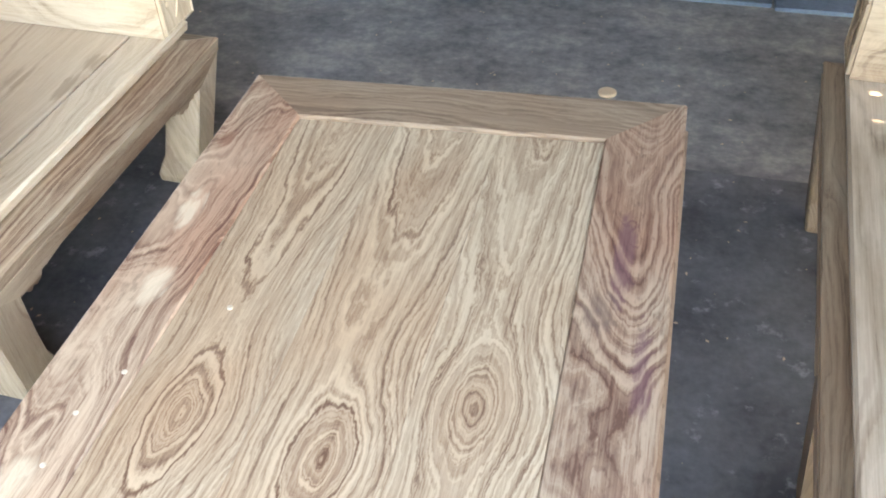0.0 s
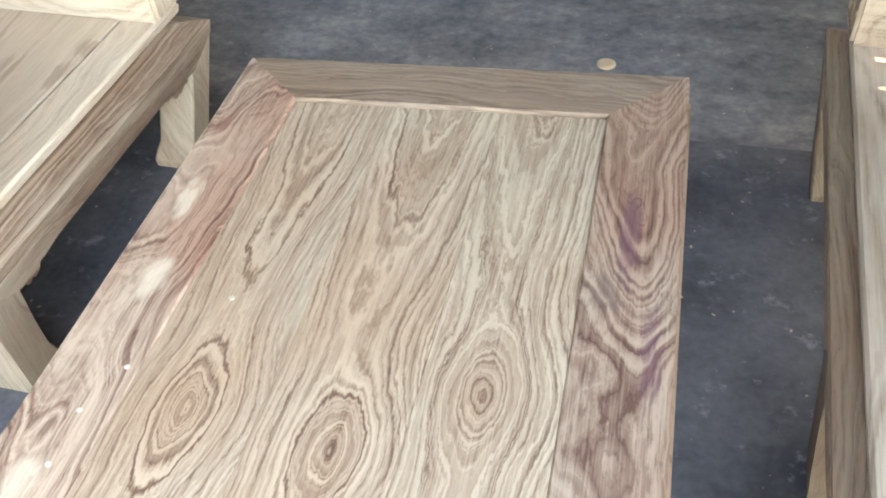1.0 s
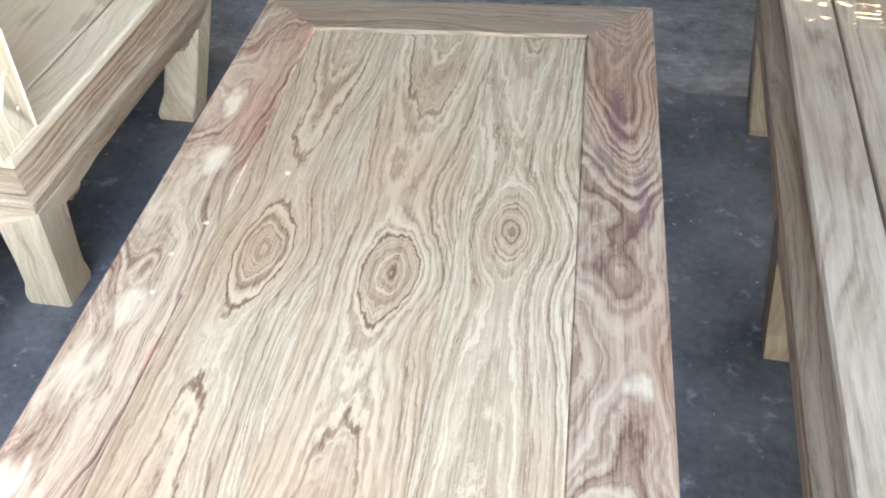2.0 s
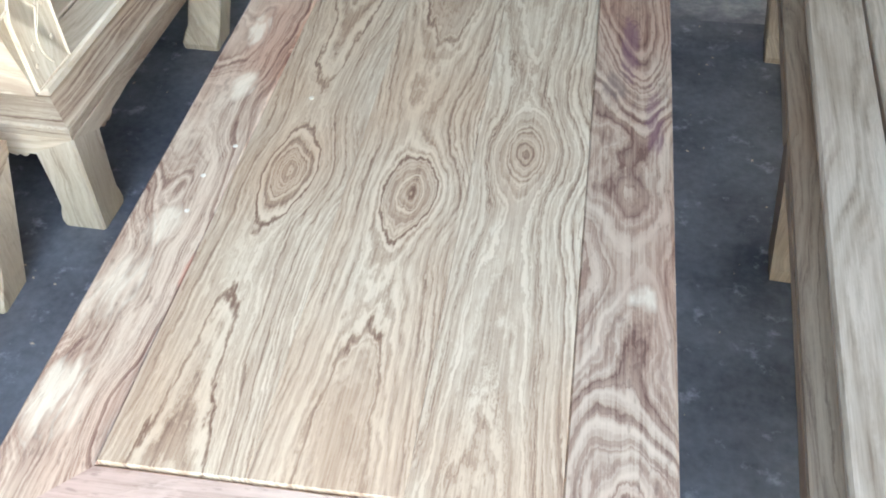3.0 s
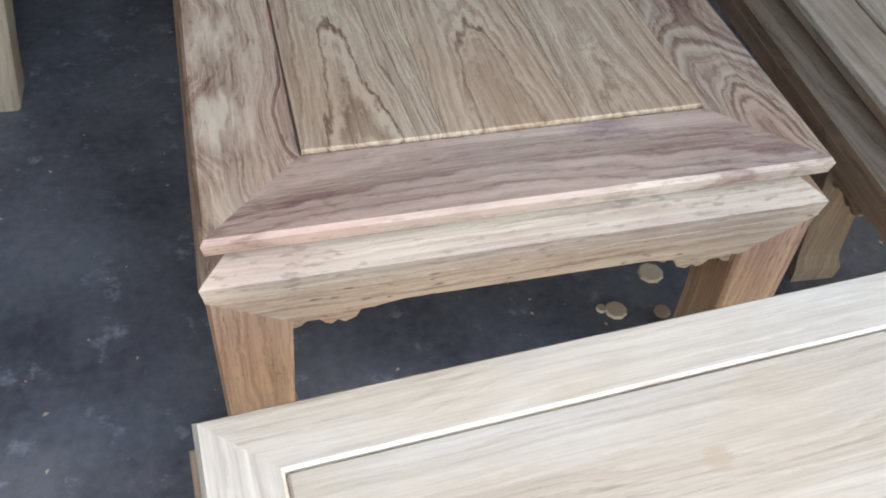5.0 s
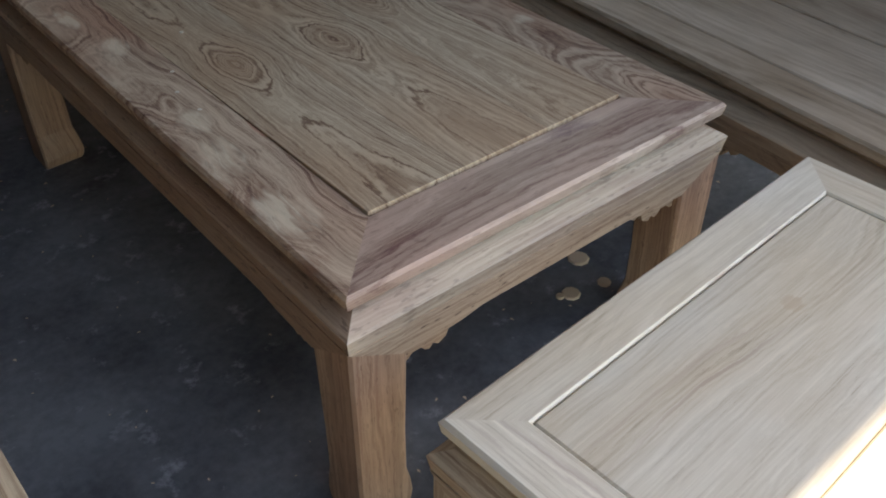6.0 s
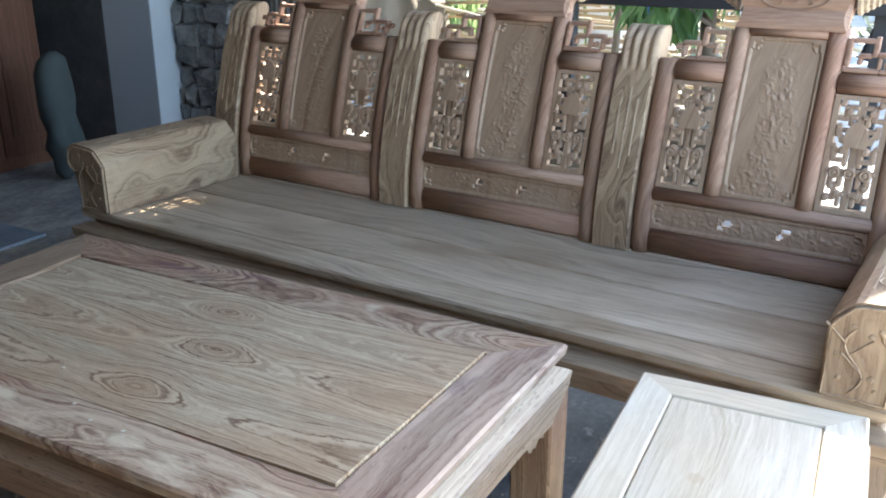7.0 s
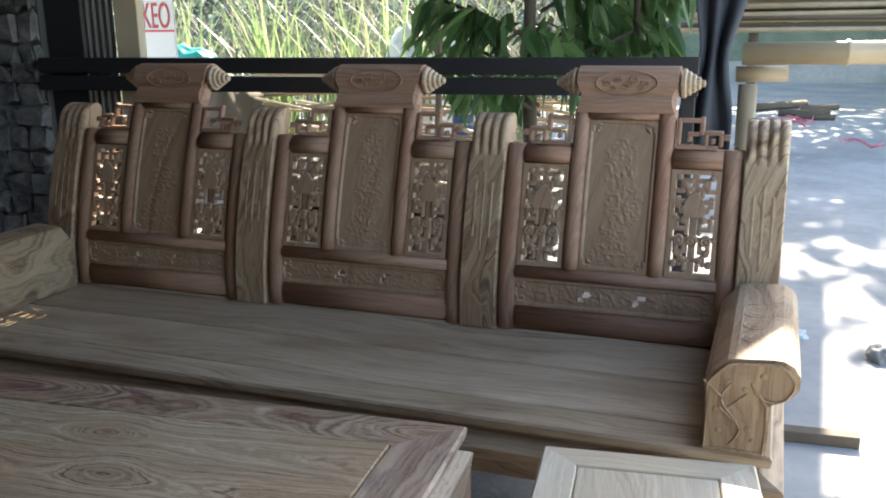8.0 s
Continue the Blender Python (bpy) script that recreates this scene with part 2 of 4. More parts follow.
wood_brown = {a: wood('brown_wood_' + a, a, freq=95, warp=0.15, cross=7, along=2.2, squeeze=0.75, contrast=0.85, stain=0.6, **BROWN) for a in 'xyz'}
wood_sap = wood('sapwood_ledge', 'x', sapwood=0.5, specks=0.4, stain=0.9, freq=120, contrast=0.8, **SAP)
wood_post = wood('figured_post_wood', 'z', freq=75, warp=0.34, cross=8, along=3.2, squeeze=0.55, contrast=1.15, stain=0.6, **dict(BROWN, pale=(0.45, 0.335, 0.22)))
wood_tan = {a: wood("tan_wood_" + a, a, **TAN) for a in "xyz"}
wood_pale = {a: wood("pale_wood_" + a, a, contrast=0.5, freq=90, warp=0.12, along=1.4, stain=0.7, **PALE) for a in "xyz"}
wood_stained = wood("stained_pale_wood", "x", contrast=0.6, freq=90, warp=0.14, along=1.4, stain=0.8, spots=[(0.068, 0.043, 0.014, 0.016, (0.50, 0.37, 0.24))], **PALE)
wood_red = {a: wood("red_wood_" + a, a, contrast=0.42, freq=70, warp=0.14, cross=6, along=2.0, stain=0.6, rough=0.6, spec=0.2, **RED) for a in "xyz"}
wood_grey = {a: wood("seat_wood_" + a, a, contrast=0.55, freq=62, warp=0.2, cross=4.5, along=1.3, squeeze=0.7, sapwood=0.6, stain=0.9, rough=0.36, **GREY) for a in "xyz"}
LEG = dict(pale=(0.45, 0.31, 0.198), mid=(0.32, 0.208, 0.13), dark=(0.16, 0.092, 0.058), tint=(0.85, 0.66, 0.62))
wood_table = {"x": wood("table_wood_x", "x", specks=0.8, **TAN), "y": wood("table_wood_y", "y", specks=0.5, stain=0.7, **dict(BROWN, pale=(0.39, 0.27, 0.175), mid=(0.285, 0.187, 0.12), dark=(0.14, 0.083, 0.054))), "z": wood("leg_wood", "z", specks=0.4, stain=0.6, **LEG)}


def mottled(name, a, b, scale, rough, bump=0.3, dist=0.004, c=None, cs=3.0):
    """Stone, concrete, cloth or soil: two colours in patches, and a third in speckles."""
    n = Nodes(name)
    p = n.coords()
    big = n.noise(p, scale, 5.0, 0.6)
    small = n.noise(p, scale * 14, 3.0, 0.6)
    v = n.m("ADD", n.m("MULTIPLY", big, 0.75), n.m("MULTIPLY", small, 0.25))
    col = n.ramp(v, [(0.38, a), (0.62, b)])
    if c:
        spots = n.ramp(n.noise(p, scale * cs, 6.0, 0.7), [(0.58, 0.0), (0.70, 1.0)])
        col = n.mix(spots, col, c)
    return n.done(col, rough, v, bump, dist)


mat_floor = mottled("stained_concrete", (0.08, 0.082, 0.087), (0.215, 0.217, 0.222), 3.4, 0.6, c=(0.36, 0.36, 0.365), cs=4.2)
mat_ground = mottled("pale_concrete", (0.26, 0.26, 0.25), (0.40, 0.39, 0.37), 0.9, 0.85)
def streaked(name, a, b, c):
    """Concrete with dust swept into long streaks."""
    n = Nodes(name)
    p = n.coords()
    x, y, z = n.split(p)
    s = n.noise(n.join(n.m("MULTIPLY", x, 2.6), n.m("MULTIPLY", y, 4.2), z), 1.0, 6.0, 0.7)
    g = n.noise(p, 26, 5.0, 0.7)
    col = n.ramp(n.m("ADD", n.m("MULTIPLY", s, 0.65), n.m("MULTIPLY", g, 0.35)), [(0.36, a), (0.52, b), (0.66, c)])
    return n.done(col, 0.7, g, 0.4, 0.004)


mat_dust = streaked("dusty_concrete", (0.11, 0.112, 0.117), (0.27, 0.262, 0.25), (0.50, 0.465, 0.41))
mat_roof = mottled("roof_sheet", (0.16, 0.165, 0.17), (0.22, 0.22, 0.22), 1.0, 0.6)


# ---- mesh helpers ----
def part(name, bm, material, parent=None, label="", smooth=False):
    me = bpy.data.meshes.new(name)
    bmesh.ops.recalc_face_normals(bm, faces=bm.faces)
    bm.to_mesh(me)
    bm.free()
    me.materials.append(material)
    for p in me.polygons:
        p.use_smooth = smooth
    ob = new(name, me)
    ob.parent = parent
    if label:
        ob["label"] = label
    return ob


def thing(name, m, label, category, group="", kind=""):
    ob = new(name)
    ob.empty_display_size = 0.1
    ob.matrix_basis = m
    return tagged(ob, label, category, group, kind)


def box(bm, x0, x1, y0, y1, z0, z1, bevel=0.0):
    vs = [bm.verts.new((x, y, z)) for x in (x0, x1) for y in (y0, y1) for z in (z0, z1)]
    fs = [bm.faces.new([vs[i] for i in f]) for f in ((0, 1, 3, 2), (4, 6, 7, 5), (0, 4, 5, 1), (2, 3, 7, 6), (0, 2, 6, 4), (1, 5, 7, 3))]
    if bevel:
        edges = list({e for f in fs for e in f.edges})
        bmesh.ops.bevel(bm, geom=edges, offset=bevel, segments=1, affect="EDGES", profile=0.5)
    return vs


def loft(bm, rings, closed=True):
    """Skin rings of points, each ring a list of the same length, with caps."""
    made = [[bm.verts.new(p) for p in ring] for ring in rings]
    k = len(rings[0])
    for a, b in zip(made, made[1:]):
        for i in range(k if closed else k - 1):
            j = (i + 1) % k
            bm.faces.new((a[i], a[j], b[j], b[i]))
    if closed:
        bm.faces.new(list(reversed(made[0])))
        bm.faces.new(made[-1])
    return made


def mitred(bm, side, hx, hy, profile):
    """A rail of a frame hx by hy (half sizes) on one side (+x, -x, +y, -y), mitred; profile: (inset, z)."""
    rings = []
    for end in (-1, 1):
        ring = []
        for d, z in profile:
            if side[1] == "x":
                s = 1 if side[0] == "+" else -1
                ring.append((s * (hx - d), end * (hy - d), z))
            else:
                s = 1 if side[0] == "+" else -1
                ring.append((end * (hx - d), s * (hy - d), z))
        rings.append(ring)
    loft(bm, rings)


def plate(bm, outline, depth0, depth1, place):
    """An outline (a, b) extruded between two depths; place(a, b, d) gives the point."""
    loft(bm, [[place(a, b, d) for a, b in outline] for d in (depth0, depth1)])


def turned(bm, profile, centre, axis, k=14):
    """A turned body about an axis through centre; profile: (along, radius)."""
    rings = []
    for t, r in profile:
        ring = []
        for i in range(k):
            a = 2 * math.pi * i / k
            c, s = r * math.cos(a), r * math.sin(a)
            o = {"x": (t, c, s), "y": (c, t, s), "z": (c, s, t)}[axis]
            ring.append((centre[0] + o[0], centre[1] + o[1], centre[2] + o[2]))
        rings.append(ring)
    loft(bm, rings)


def tube(bm, points, r, k=6):
    """A round bead along a line of points."""
    points = [Vector(p) for p in points]
    rings = []
    for i, p in enumerate(points):
        d = (points[min(i + 1, len(points) - 1)] - points[max(i - 1, 0)]).normalized()
        turn = d.to_track_quat("Z", "Y").to_matrix()
        rings.append([p + turn @ Vector((r * math.cos(2 * math.pi * j / k), r * math.sin(2 * math.pi * j / k), 0)) for j in range(k)])
    loft(bm, rings)


def leg_mesh(sx, sy, hx, hy, top, w, foot=0.0, lean=0.0):
    """A corner leg whose outer faces stand upright or draw inwards towards the floor, with a hoof foot that swells inwards."""
    bm = bmesh.new()
    rings = []
    for f, size in ((1.0, w), (0.85, w * 0.99), (0.45, w * 0.93), (0.22, w * 0.93), (0.14, w * 1.0), (0.06, w * 1.04), (0.012, w * 1.0), (0.0, w * 0.96)):
        c = 0.005
        pts = [(0, c), (c, 0), (size - c, 0), (size, c), (size, size - c), (size - c, size), (c, size), (0, size - c)]
        rings.append([(sx * (hx - a - lean * (1 - f)), sy * (hy - b - lean * (1 - f)), foot + (top - foot) * f) for a, b in pts])
    loft(bm, rings)
    return bm


SPANDREL = [(0, 0), (0.12, 0), (0.117, -0.010), (0.104, -0.017), (0.098, -0.010), (0.088, -0.015), (0.082, -0.029), (0.067, -0.036), (0.058, -0.029),
            (0.050, -0.036), (0.042, -0.033), (0.034, -0.024), (0.018, -0.024), (0.010, -0.032), (0, -0.034)]


def low_base(root, W, L, H, mats, rail=0.13, top_t=0.032, apron=0.075, leg_w=0.10, extra_y=(), out=0.01, lean=0.0):
    """The frame that tables, stools and seats share: mitred top rails, waist, aprons, corner legs and carved spandrels."""
    hx, hy = W / 2, L / 2
    prof = [(0.005, H), (rail - 0.003, H), (rail, H - 0.003), (rail, H - top_t + 0.006), (0.045, H - top_t - 0.004), (0.014, H - top_t), (0.003, H - top_t + 0.008), (0, H - 0.006)]
    for side, m in (("+x", mats["ry"]), ("-x", mats.get("ry_left", mats["ry"])), ("+y", mats.get("rx_far", mats["rx"])), ("-y", mats["rx"])):
        bm = bmesh.new()
        mitred(bm, side, hx, hy, prof)
        part("top_rail", bm, m, root)
    z1 = H - top_t - 0.004
    ledge = H - 0.063
    waist = [(0.03, z1), (0.06, z1), (0.06, ledge - 0.03), (0.004 - out, ledge - 0.03), (-out, ledge - 0.004), (0.004 - out, ledge), (0.024, H - 0.047), (0.03, H - 0.048)]
    bottom = ledge - apron
    for side, m in (("+x", mats["wy"]), ("-x", mats["wy"]), ("+y", mats["wx"]), ("-y", mats["wx"])):
        bm = bmesh.new()
        mitred(bm, side, hx, hy, waist)
        part("waist", bm, m, root)
    top = ledge - 0.031
    for sx in (-1, 1):
        for sy in (-1, 1):
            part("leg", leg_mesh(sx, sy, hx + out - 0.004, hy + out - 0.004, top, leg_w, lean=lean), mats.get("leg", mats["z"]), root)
        for y in extra_y:
            bm = bmesh.new()
            rings = []
            for f, size in ((1.0, 0.046), (0.45, 0.042), (0.2, 0.041), (0.1, 0.046), (0.0, 0.043)):
                rings.append([(sx * (hx + out - 0.004 - a - lean * (1 - f)), y + b, top * f) for a, b in ((0, -size), (0, size), (2 * size, size), (2 * size, -size))])
            loft(bm, rings)
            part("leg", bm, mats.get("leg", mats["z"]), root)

    # aprons mitred into the legs, dipping a little towards them
    def outline(full, half_lo, half_hi):
        lo, hi = -half_lo, half_hi
        pts = [(-full[0], ledge - 0.03), (lo, bottom - 0.012), (lo + 0.10, bottom - 0.006), (lo + 0.14, bottom + 0.001)]
        pts += [(hi - 0.14, bottom + 0.001), (hi - 0.10, bottom - 0.006), (hi, bottom - 0.012)]
        return pts + [(full[1], ledge - 0.03)]

    def inward(z):
        return lean * (1 - z / top)

    stops = [-hy - out + 0.003, *extra_y, hy + out - 0.003]
    for s in (-1, 1):
        for a, b in zip(stops, stops[1:]):
            lo = a + (leg_w if a == stops[0] else 0.046)
            hi = b - (leg_w if b == stops[-1] else 0.046)
            mid = (lo + hi) / 2
            half = (hi - lo) / 2
            bm = bmesh.new()
            plate(bm, outline((mid - a - 0.001, b - mid - 0.001), half, half), 0, 0.03, lambda p, q, d: (s * (hx + out - 0.0025 - d - inward(q)), mid + p, q))
            part("apron", bm, mats["y"], root)
            for e in (-1, 1):
                bm = bmesh.new()
                plate(bm, SPANDREL, 0.012, 0.03, lambda p, q, d: (s * (hx + out - 0.006 - d - inward(q + bottom)), mid + e * (half - p), bottom - 0.010 + q))
                part("spandrel", bm, mats["y"], root)
        full = hx + out - 0.003
        half = full - leg_w
        bm = bmesh.new()
        plate(bm, outline((full, full), half, half), 0, 0.03, lambda p, q, d: (p, s * (hy + out - 0.0025 - d - inward(q)), q))
        part("apron", bm, mats["x"], root)
        for e in (-1, 1):
            bm = bmesh.new()
            plate(bm, SPANDREL, 0.012, 0.03, lambda p, q, d: (e * (half - p), s * (hy + out - 0.006 - d - inward(q + bottom)), bottom - 0.010 + q))
            part("spandrel", bm, mats["x"], root)


def plank(x0, x1, y0, y1, z0, z1, tilt=0.0, edge=0.002):
    """A board; tilt: how much its near end stands higher than its far end."""
    bm = bmesh.new()
    box(bm, x0, x1, y0, y1, z0, z1, edge)
    for v in bm.verts:
        v.co.z -= tilt * ((v.co.y - y0) / (y1 - y0) - 0.5)
    return bm


# ---- floor and ground ----
def sheet(name, x0, x1, y0, y1, z0, z1, material, label, category, kind="structure"):
    bm = bmesh.new()
    box(bm, x0, x1, y0, y1, z0, z1)
    return tagged(part(name, bm, material), label, category, kind=kind)


sheet("ground", -60, 60, -60, 60, -0.35, -0.02, mat_ground, "pale grey concrete yard in sun and shade", "ground")
# dark floor also stands for shade behind the sofa; its southwest strip cuts bounce
bm = bmesh.new()
loft(bm, [[(x, y, z) for x, y in ((-6, -1.3), (-1.25, -1.3), (-1.2, -0.66), (3.4, -0.66), (3.4, 1.976), (-6, 1.976))] for z in (-0.02, 0.0)])
tagged(part("floor", bm, mat_floor), "dark stained concrete workshop floor", "floor", kind="structure")
sheet("floor_far", -6, 2.6, 1.976, 7, -0.02, -0.003, mat_dust, "dusty grey concrete floor strip", "floor")

# ---- coffee table ----
T_W, T_L, T_H = 0.80, 1.47, 0.50
table = thing("coffee_table", pose(0, T_L / 2, 0), "low sanded hardwood coffee table with figured panel top", "table")
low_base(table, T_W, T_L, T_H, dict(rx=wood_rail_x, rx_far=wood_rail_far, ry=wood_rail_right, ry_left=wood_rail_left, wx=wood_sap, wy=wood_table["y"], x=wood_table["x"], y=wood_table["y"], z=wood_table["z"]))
for (x0, x1), wood_panel in zip(((-0.27, -0.09), (-0.0898, 0.0948), (0.095, 0.27)), wood_panels):
    part("panel_plank", plank(x0, x1, -T_L / 2 + 0.132, T_L / 2 - 0.132, T_H - 0.022, T_H - 0.001, 0.012, 0.0007), wood_panel, table)

for x, y in ((-0.288, -0.02), (-0.316, -0.095), (-0.314, -0.175), (-0.198, 0.119)):
    bm = bmesh.new()
    turned(bm, [(T_H - 0.004, 0.0042), (T_H + 0.0004, 0.0042), (T_H + 0.0008, 0.0032)], (x, y, 0), "z", 9)
    part("wood_plug", bm, wood_pale["z"], table, "pale round wood plug")

# ---- side table at the near end ----
stool = thing("side_table", pose(-0.005, -0.403, 0, 0, 0, 3.2), "pale raw wood low side table with panelled top", "side table")
S_W, S_L, S_H = 0.815, 0.425, 0.482
low_base(stool, S_W, S_L, S_H, dict(rx=wood_pale["x"], ry=wood_pale["y"], wx=wood_tan["x"], wy=wood_tan["y"], x=wood_tan["x"], y=wood_tan["y"], z=wood_tan["z"]), rail=0.075, leg_w=0.075)
part("panel", plank(-S_W / 2 + 0.0765, S_W / 2 - 0.0765, -S_L / 2 + 0.0765, S_L / 2 - 0.0765, S_H - 0.02, S_H - 0.002, 0, 0.003), wood_stained, stool)
# the far end stands slightly out of square
for ob in table.children:
    for v in ob.data.vertices:
        far = v.co.y / T_L + 0.5
        v.co.y += 0.06 * v.co.x * far
        v.co.x += 0.03 * max(0.0, v.co.x) * far

# ---- seats ----
def arm_outline(k=1.0):
    """The end of an armrest: (outwards, up) from the inner foot."""
    pts = [(0.0, 0.0), (0.0, 0.16), (0.012, 0.178), (0.045, 0.212), (0.06, 0.216), (0.135, 0.222)]
    for i in range(9):
        a = radians(80 - i * 32)
        pts.append((0.148 + 0.046 * math.cos(a), 0.176 + 0.046 * math.sin(a)))
    return [(p, q * k) for p, q in pts + [(0.138, 0.118), (0.135, 0.0)]]


def armrest(root, x0, x1, y, s, z, mats, tall=1.0):
    bm = bmesh.new()
    plate(bm, arm_outline(tall), x0, x1, lambda a, b, d: (d, y + s * a, z + b))
    arm = part("armrest", bm, mats.get("arm", mats["x"]), root)
    bm = bmesh.new()
    plate(bm, [(0.068 + (p - 0.068) * 0.93, 0.006 + q * 0.94) for p, q in arm_outline(tall)], x0 - 0.006, x0 - 0.0005, lambda a, b, d: (d, y + s * a, z + b))
    part("arm_front", bm, mats["z"], arm)
    x0 -= 0.006
    # raised rim, branching vine and leaves on the front end; medallions in a bead on the top
    bm = bmesh.new()
    rim = [(0.068 + (p - 0.068) * 0.90, 0.008 + q * 0.92) for p, q in arm_outline(tall)]
    tube(bm, [(x0 - 0.001, y + s * p, z + q) for p, q in rim + rim[:1]], 0.003, 5)
    part("carved_rim", bm, mats["z"], arm)
    bm = bmesh.new()
    for start, way, n in ((0, 1, 22), (7, -1, 9), (12, 1, 10), (16, -1, 9)):
        by, bz = 0.058 + 0.02 * math.sin(start * 0.3), 0.02 + 0.0068 * start
        grow = 0.0068 if start == 0 else 0.0045
        reach = 0.02 if start == 0 else 0.045
        tube(bm, [(x0 - 0.0005, y + s * (by + way * reach * (math.sin(t * 0.3) if start == 0 else t / n)), z + (bz + grow * t) * tall) for t in range(n)], 0.0024, 5)
    part("carved_vine", bm, mats["z"], arm)
    for a, b, r in ((0.028, 0.1, 0.008), (0.095, 0.06, 0.009), (0.085, 0.15, 0.008), (0.12, 0.185, 0.009), (0.035, 0.05, 0.007), (0.105, 0.035, 0.006), (0.05, 0.165, 0.007)):
        bm = bmesh.new()
        turned(bm, [(x0 - 0.0022, r * 0.3), (x0 - 0.0014, r * 0.8), (x0 + 0.002, r)], (0, y + s * a, z + b * tall), "x", 7)
        part("carved_leaf", bm, mats["z"], arm)

    def on_top(u, v):
        return (x0 + u, y + s * v, z + (0.2175 + 0.05 * (v - 0.098)) * tall)

    for cx in (0.15, 0.24, 0.33):
        for rx, ry in ((0.036, 0.030), (0.016, 0.014)):
            bm = bmesh.new()
            tube(bm, [on_top(cx + rx * math.cos(q * 0.3), 0.098 + ry * math.sin(q * 0.3)) for q in range(22)], 0.0026, 5)
            part("carved_ring", bm, mats["x"], arm)
    bm = bmesh.new()
    tube(bm, [on_top(u, v) for u, v in ((0.09, 0.135), (0.38, 0.135), (0.40, 0.125), (0.40, 0.071), (0.38, 0.063), (0.09, 0.063))], 0.0024, 5)
    part("carved_bead", bm, mats["x"], arm)
    return arm


def v_curve(z):
    """How far the back leans behind the seat's rear line at a height."""
    return 0.36 * max(z - 0.5, 0) ** 1.5


def bent(bm, x0):
    for v in bm.verts:
        v.co.x += x0 + v_curve(v.co.z)
    return bm


wood_fret = wood('carved_wood', 'z', freq=60, warp=0.15, contrast=0.35, stain=0.5, pale=(0.44, 0.305, 0.205), mid=(0.36, 0.24, 0.157), dark=(0.23, 0.142, 0.092), tint=(0.85, 0.72, 0.64))


def bar(bm, y0, y1, z0, z1, depth=0.04, upright=True, k=8):
    """A rounded frame member in the plane of the back."""
    n = 10 if upright else 1
    section = [(depth * 0.5, -0.5), (0.0, -0.5), (-depth * 0.32, -0.38), (-depth * 0.5, -0.15), (-depth * 0.5, 0.15), (-depth * 0.32, 0.38), (0.0, 0.5), (depth * 0.5, 0.5)]
    rings = []
    for i in range(n + 1):
        t = i / n
        if upright:
            z = z0 + (z1 - z0) * t
            rings.append([(d, (y0 + y1) / 2 + w * (y1 - y0), z) for d, w in section])
        else:
            y = y0 + (y1 - y0) * t
            rings.append([(d, y, (z0 + z1) / 2 + w * (z1 - z0)) for d, w in section])
    loft(bm, rings)


FRET = [  # (u0, u1, w0, w1) of one half of the fretwork, in its own width and height
    (0.44, 0.5, 0.0, 1.0), (0.18, 0.44, 0.90, 0.93), (0.18, 0.26, 0.80, 0.93), (0.0, 0.26, 0.80, 0.83), (0.30, 0.44, 0.82, 0.85),
    (0.30, 0.37, 0.76, 0.85), (0.08, 0.16, 0.66, 0.76), (0.08, 0.3, 0.70, 0.73), (0.0, 0.1, 0.56, 0.59), (0.08, 0.32, 0.44, 0.47), (0.08, 0.15, 0.44, 0.56),
    (0.15, 0.27, 0.52, 0.55), (0.32, 0.38, 0.40, 0.62), (0.0, 0.44, 0.34, 0.37), (0.1, 0.17, 0.24, 0.37), (0.28, 0.35, 0.22, 0.34),
    (0.1, 0.3, 0.22, 0.25), (0.2, 0.27, 0.10, 0.22), (0.0, 0.27, 0.10, 0.13), (0.3, 0.44, 0.14, 0.17), (0.32, 0.38, 0.05, 0.14),
]


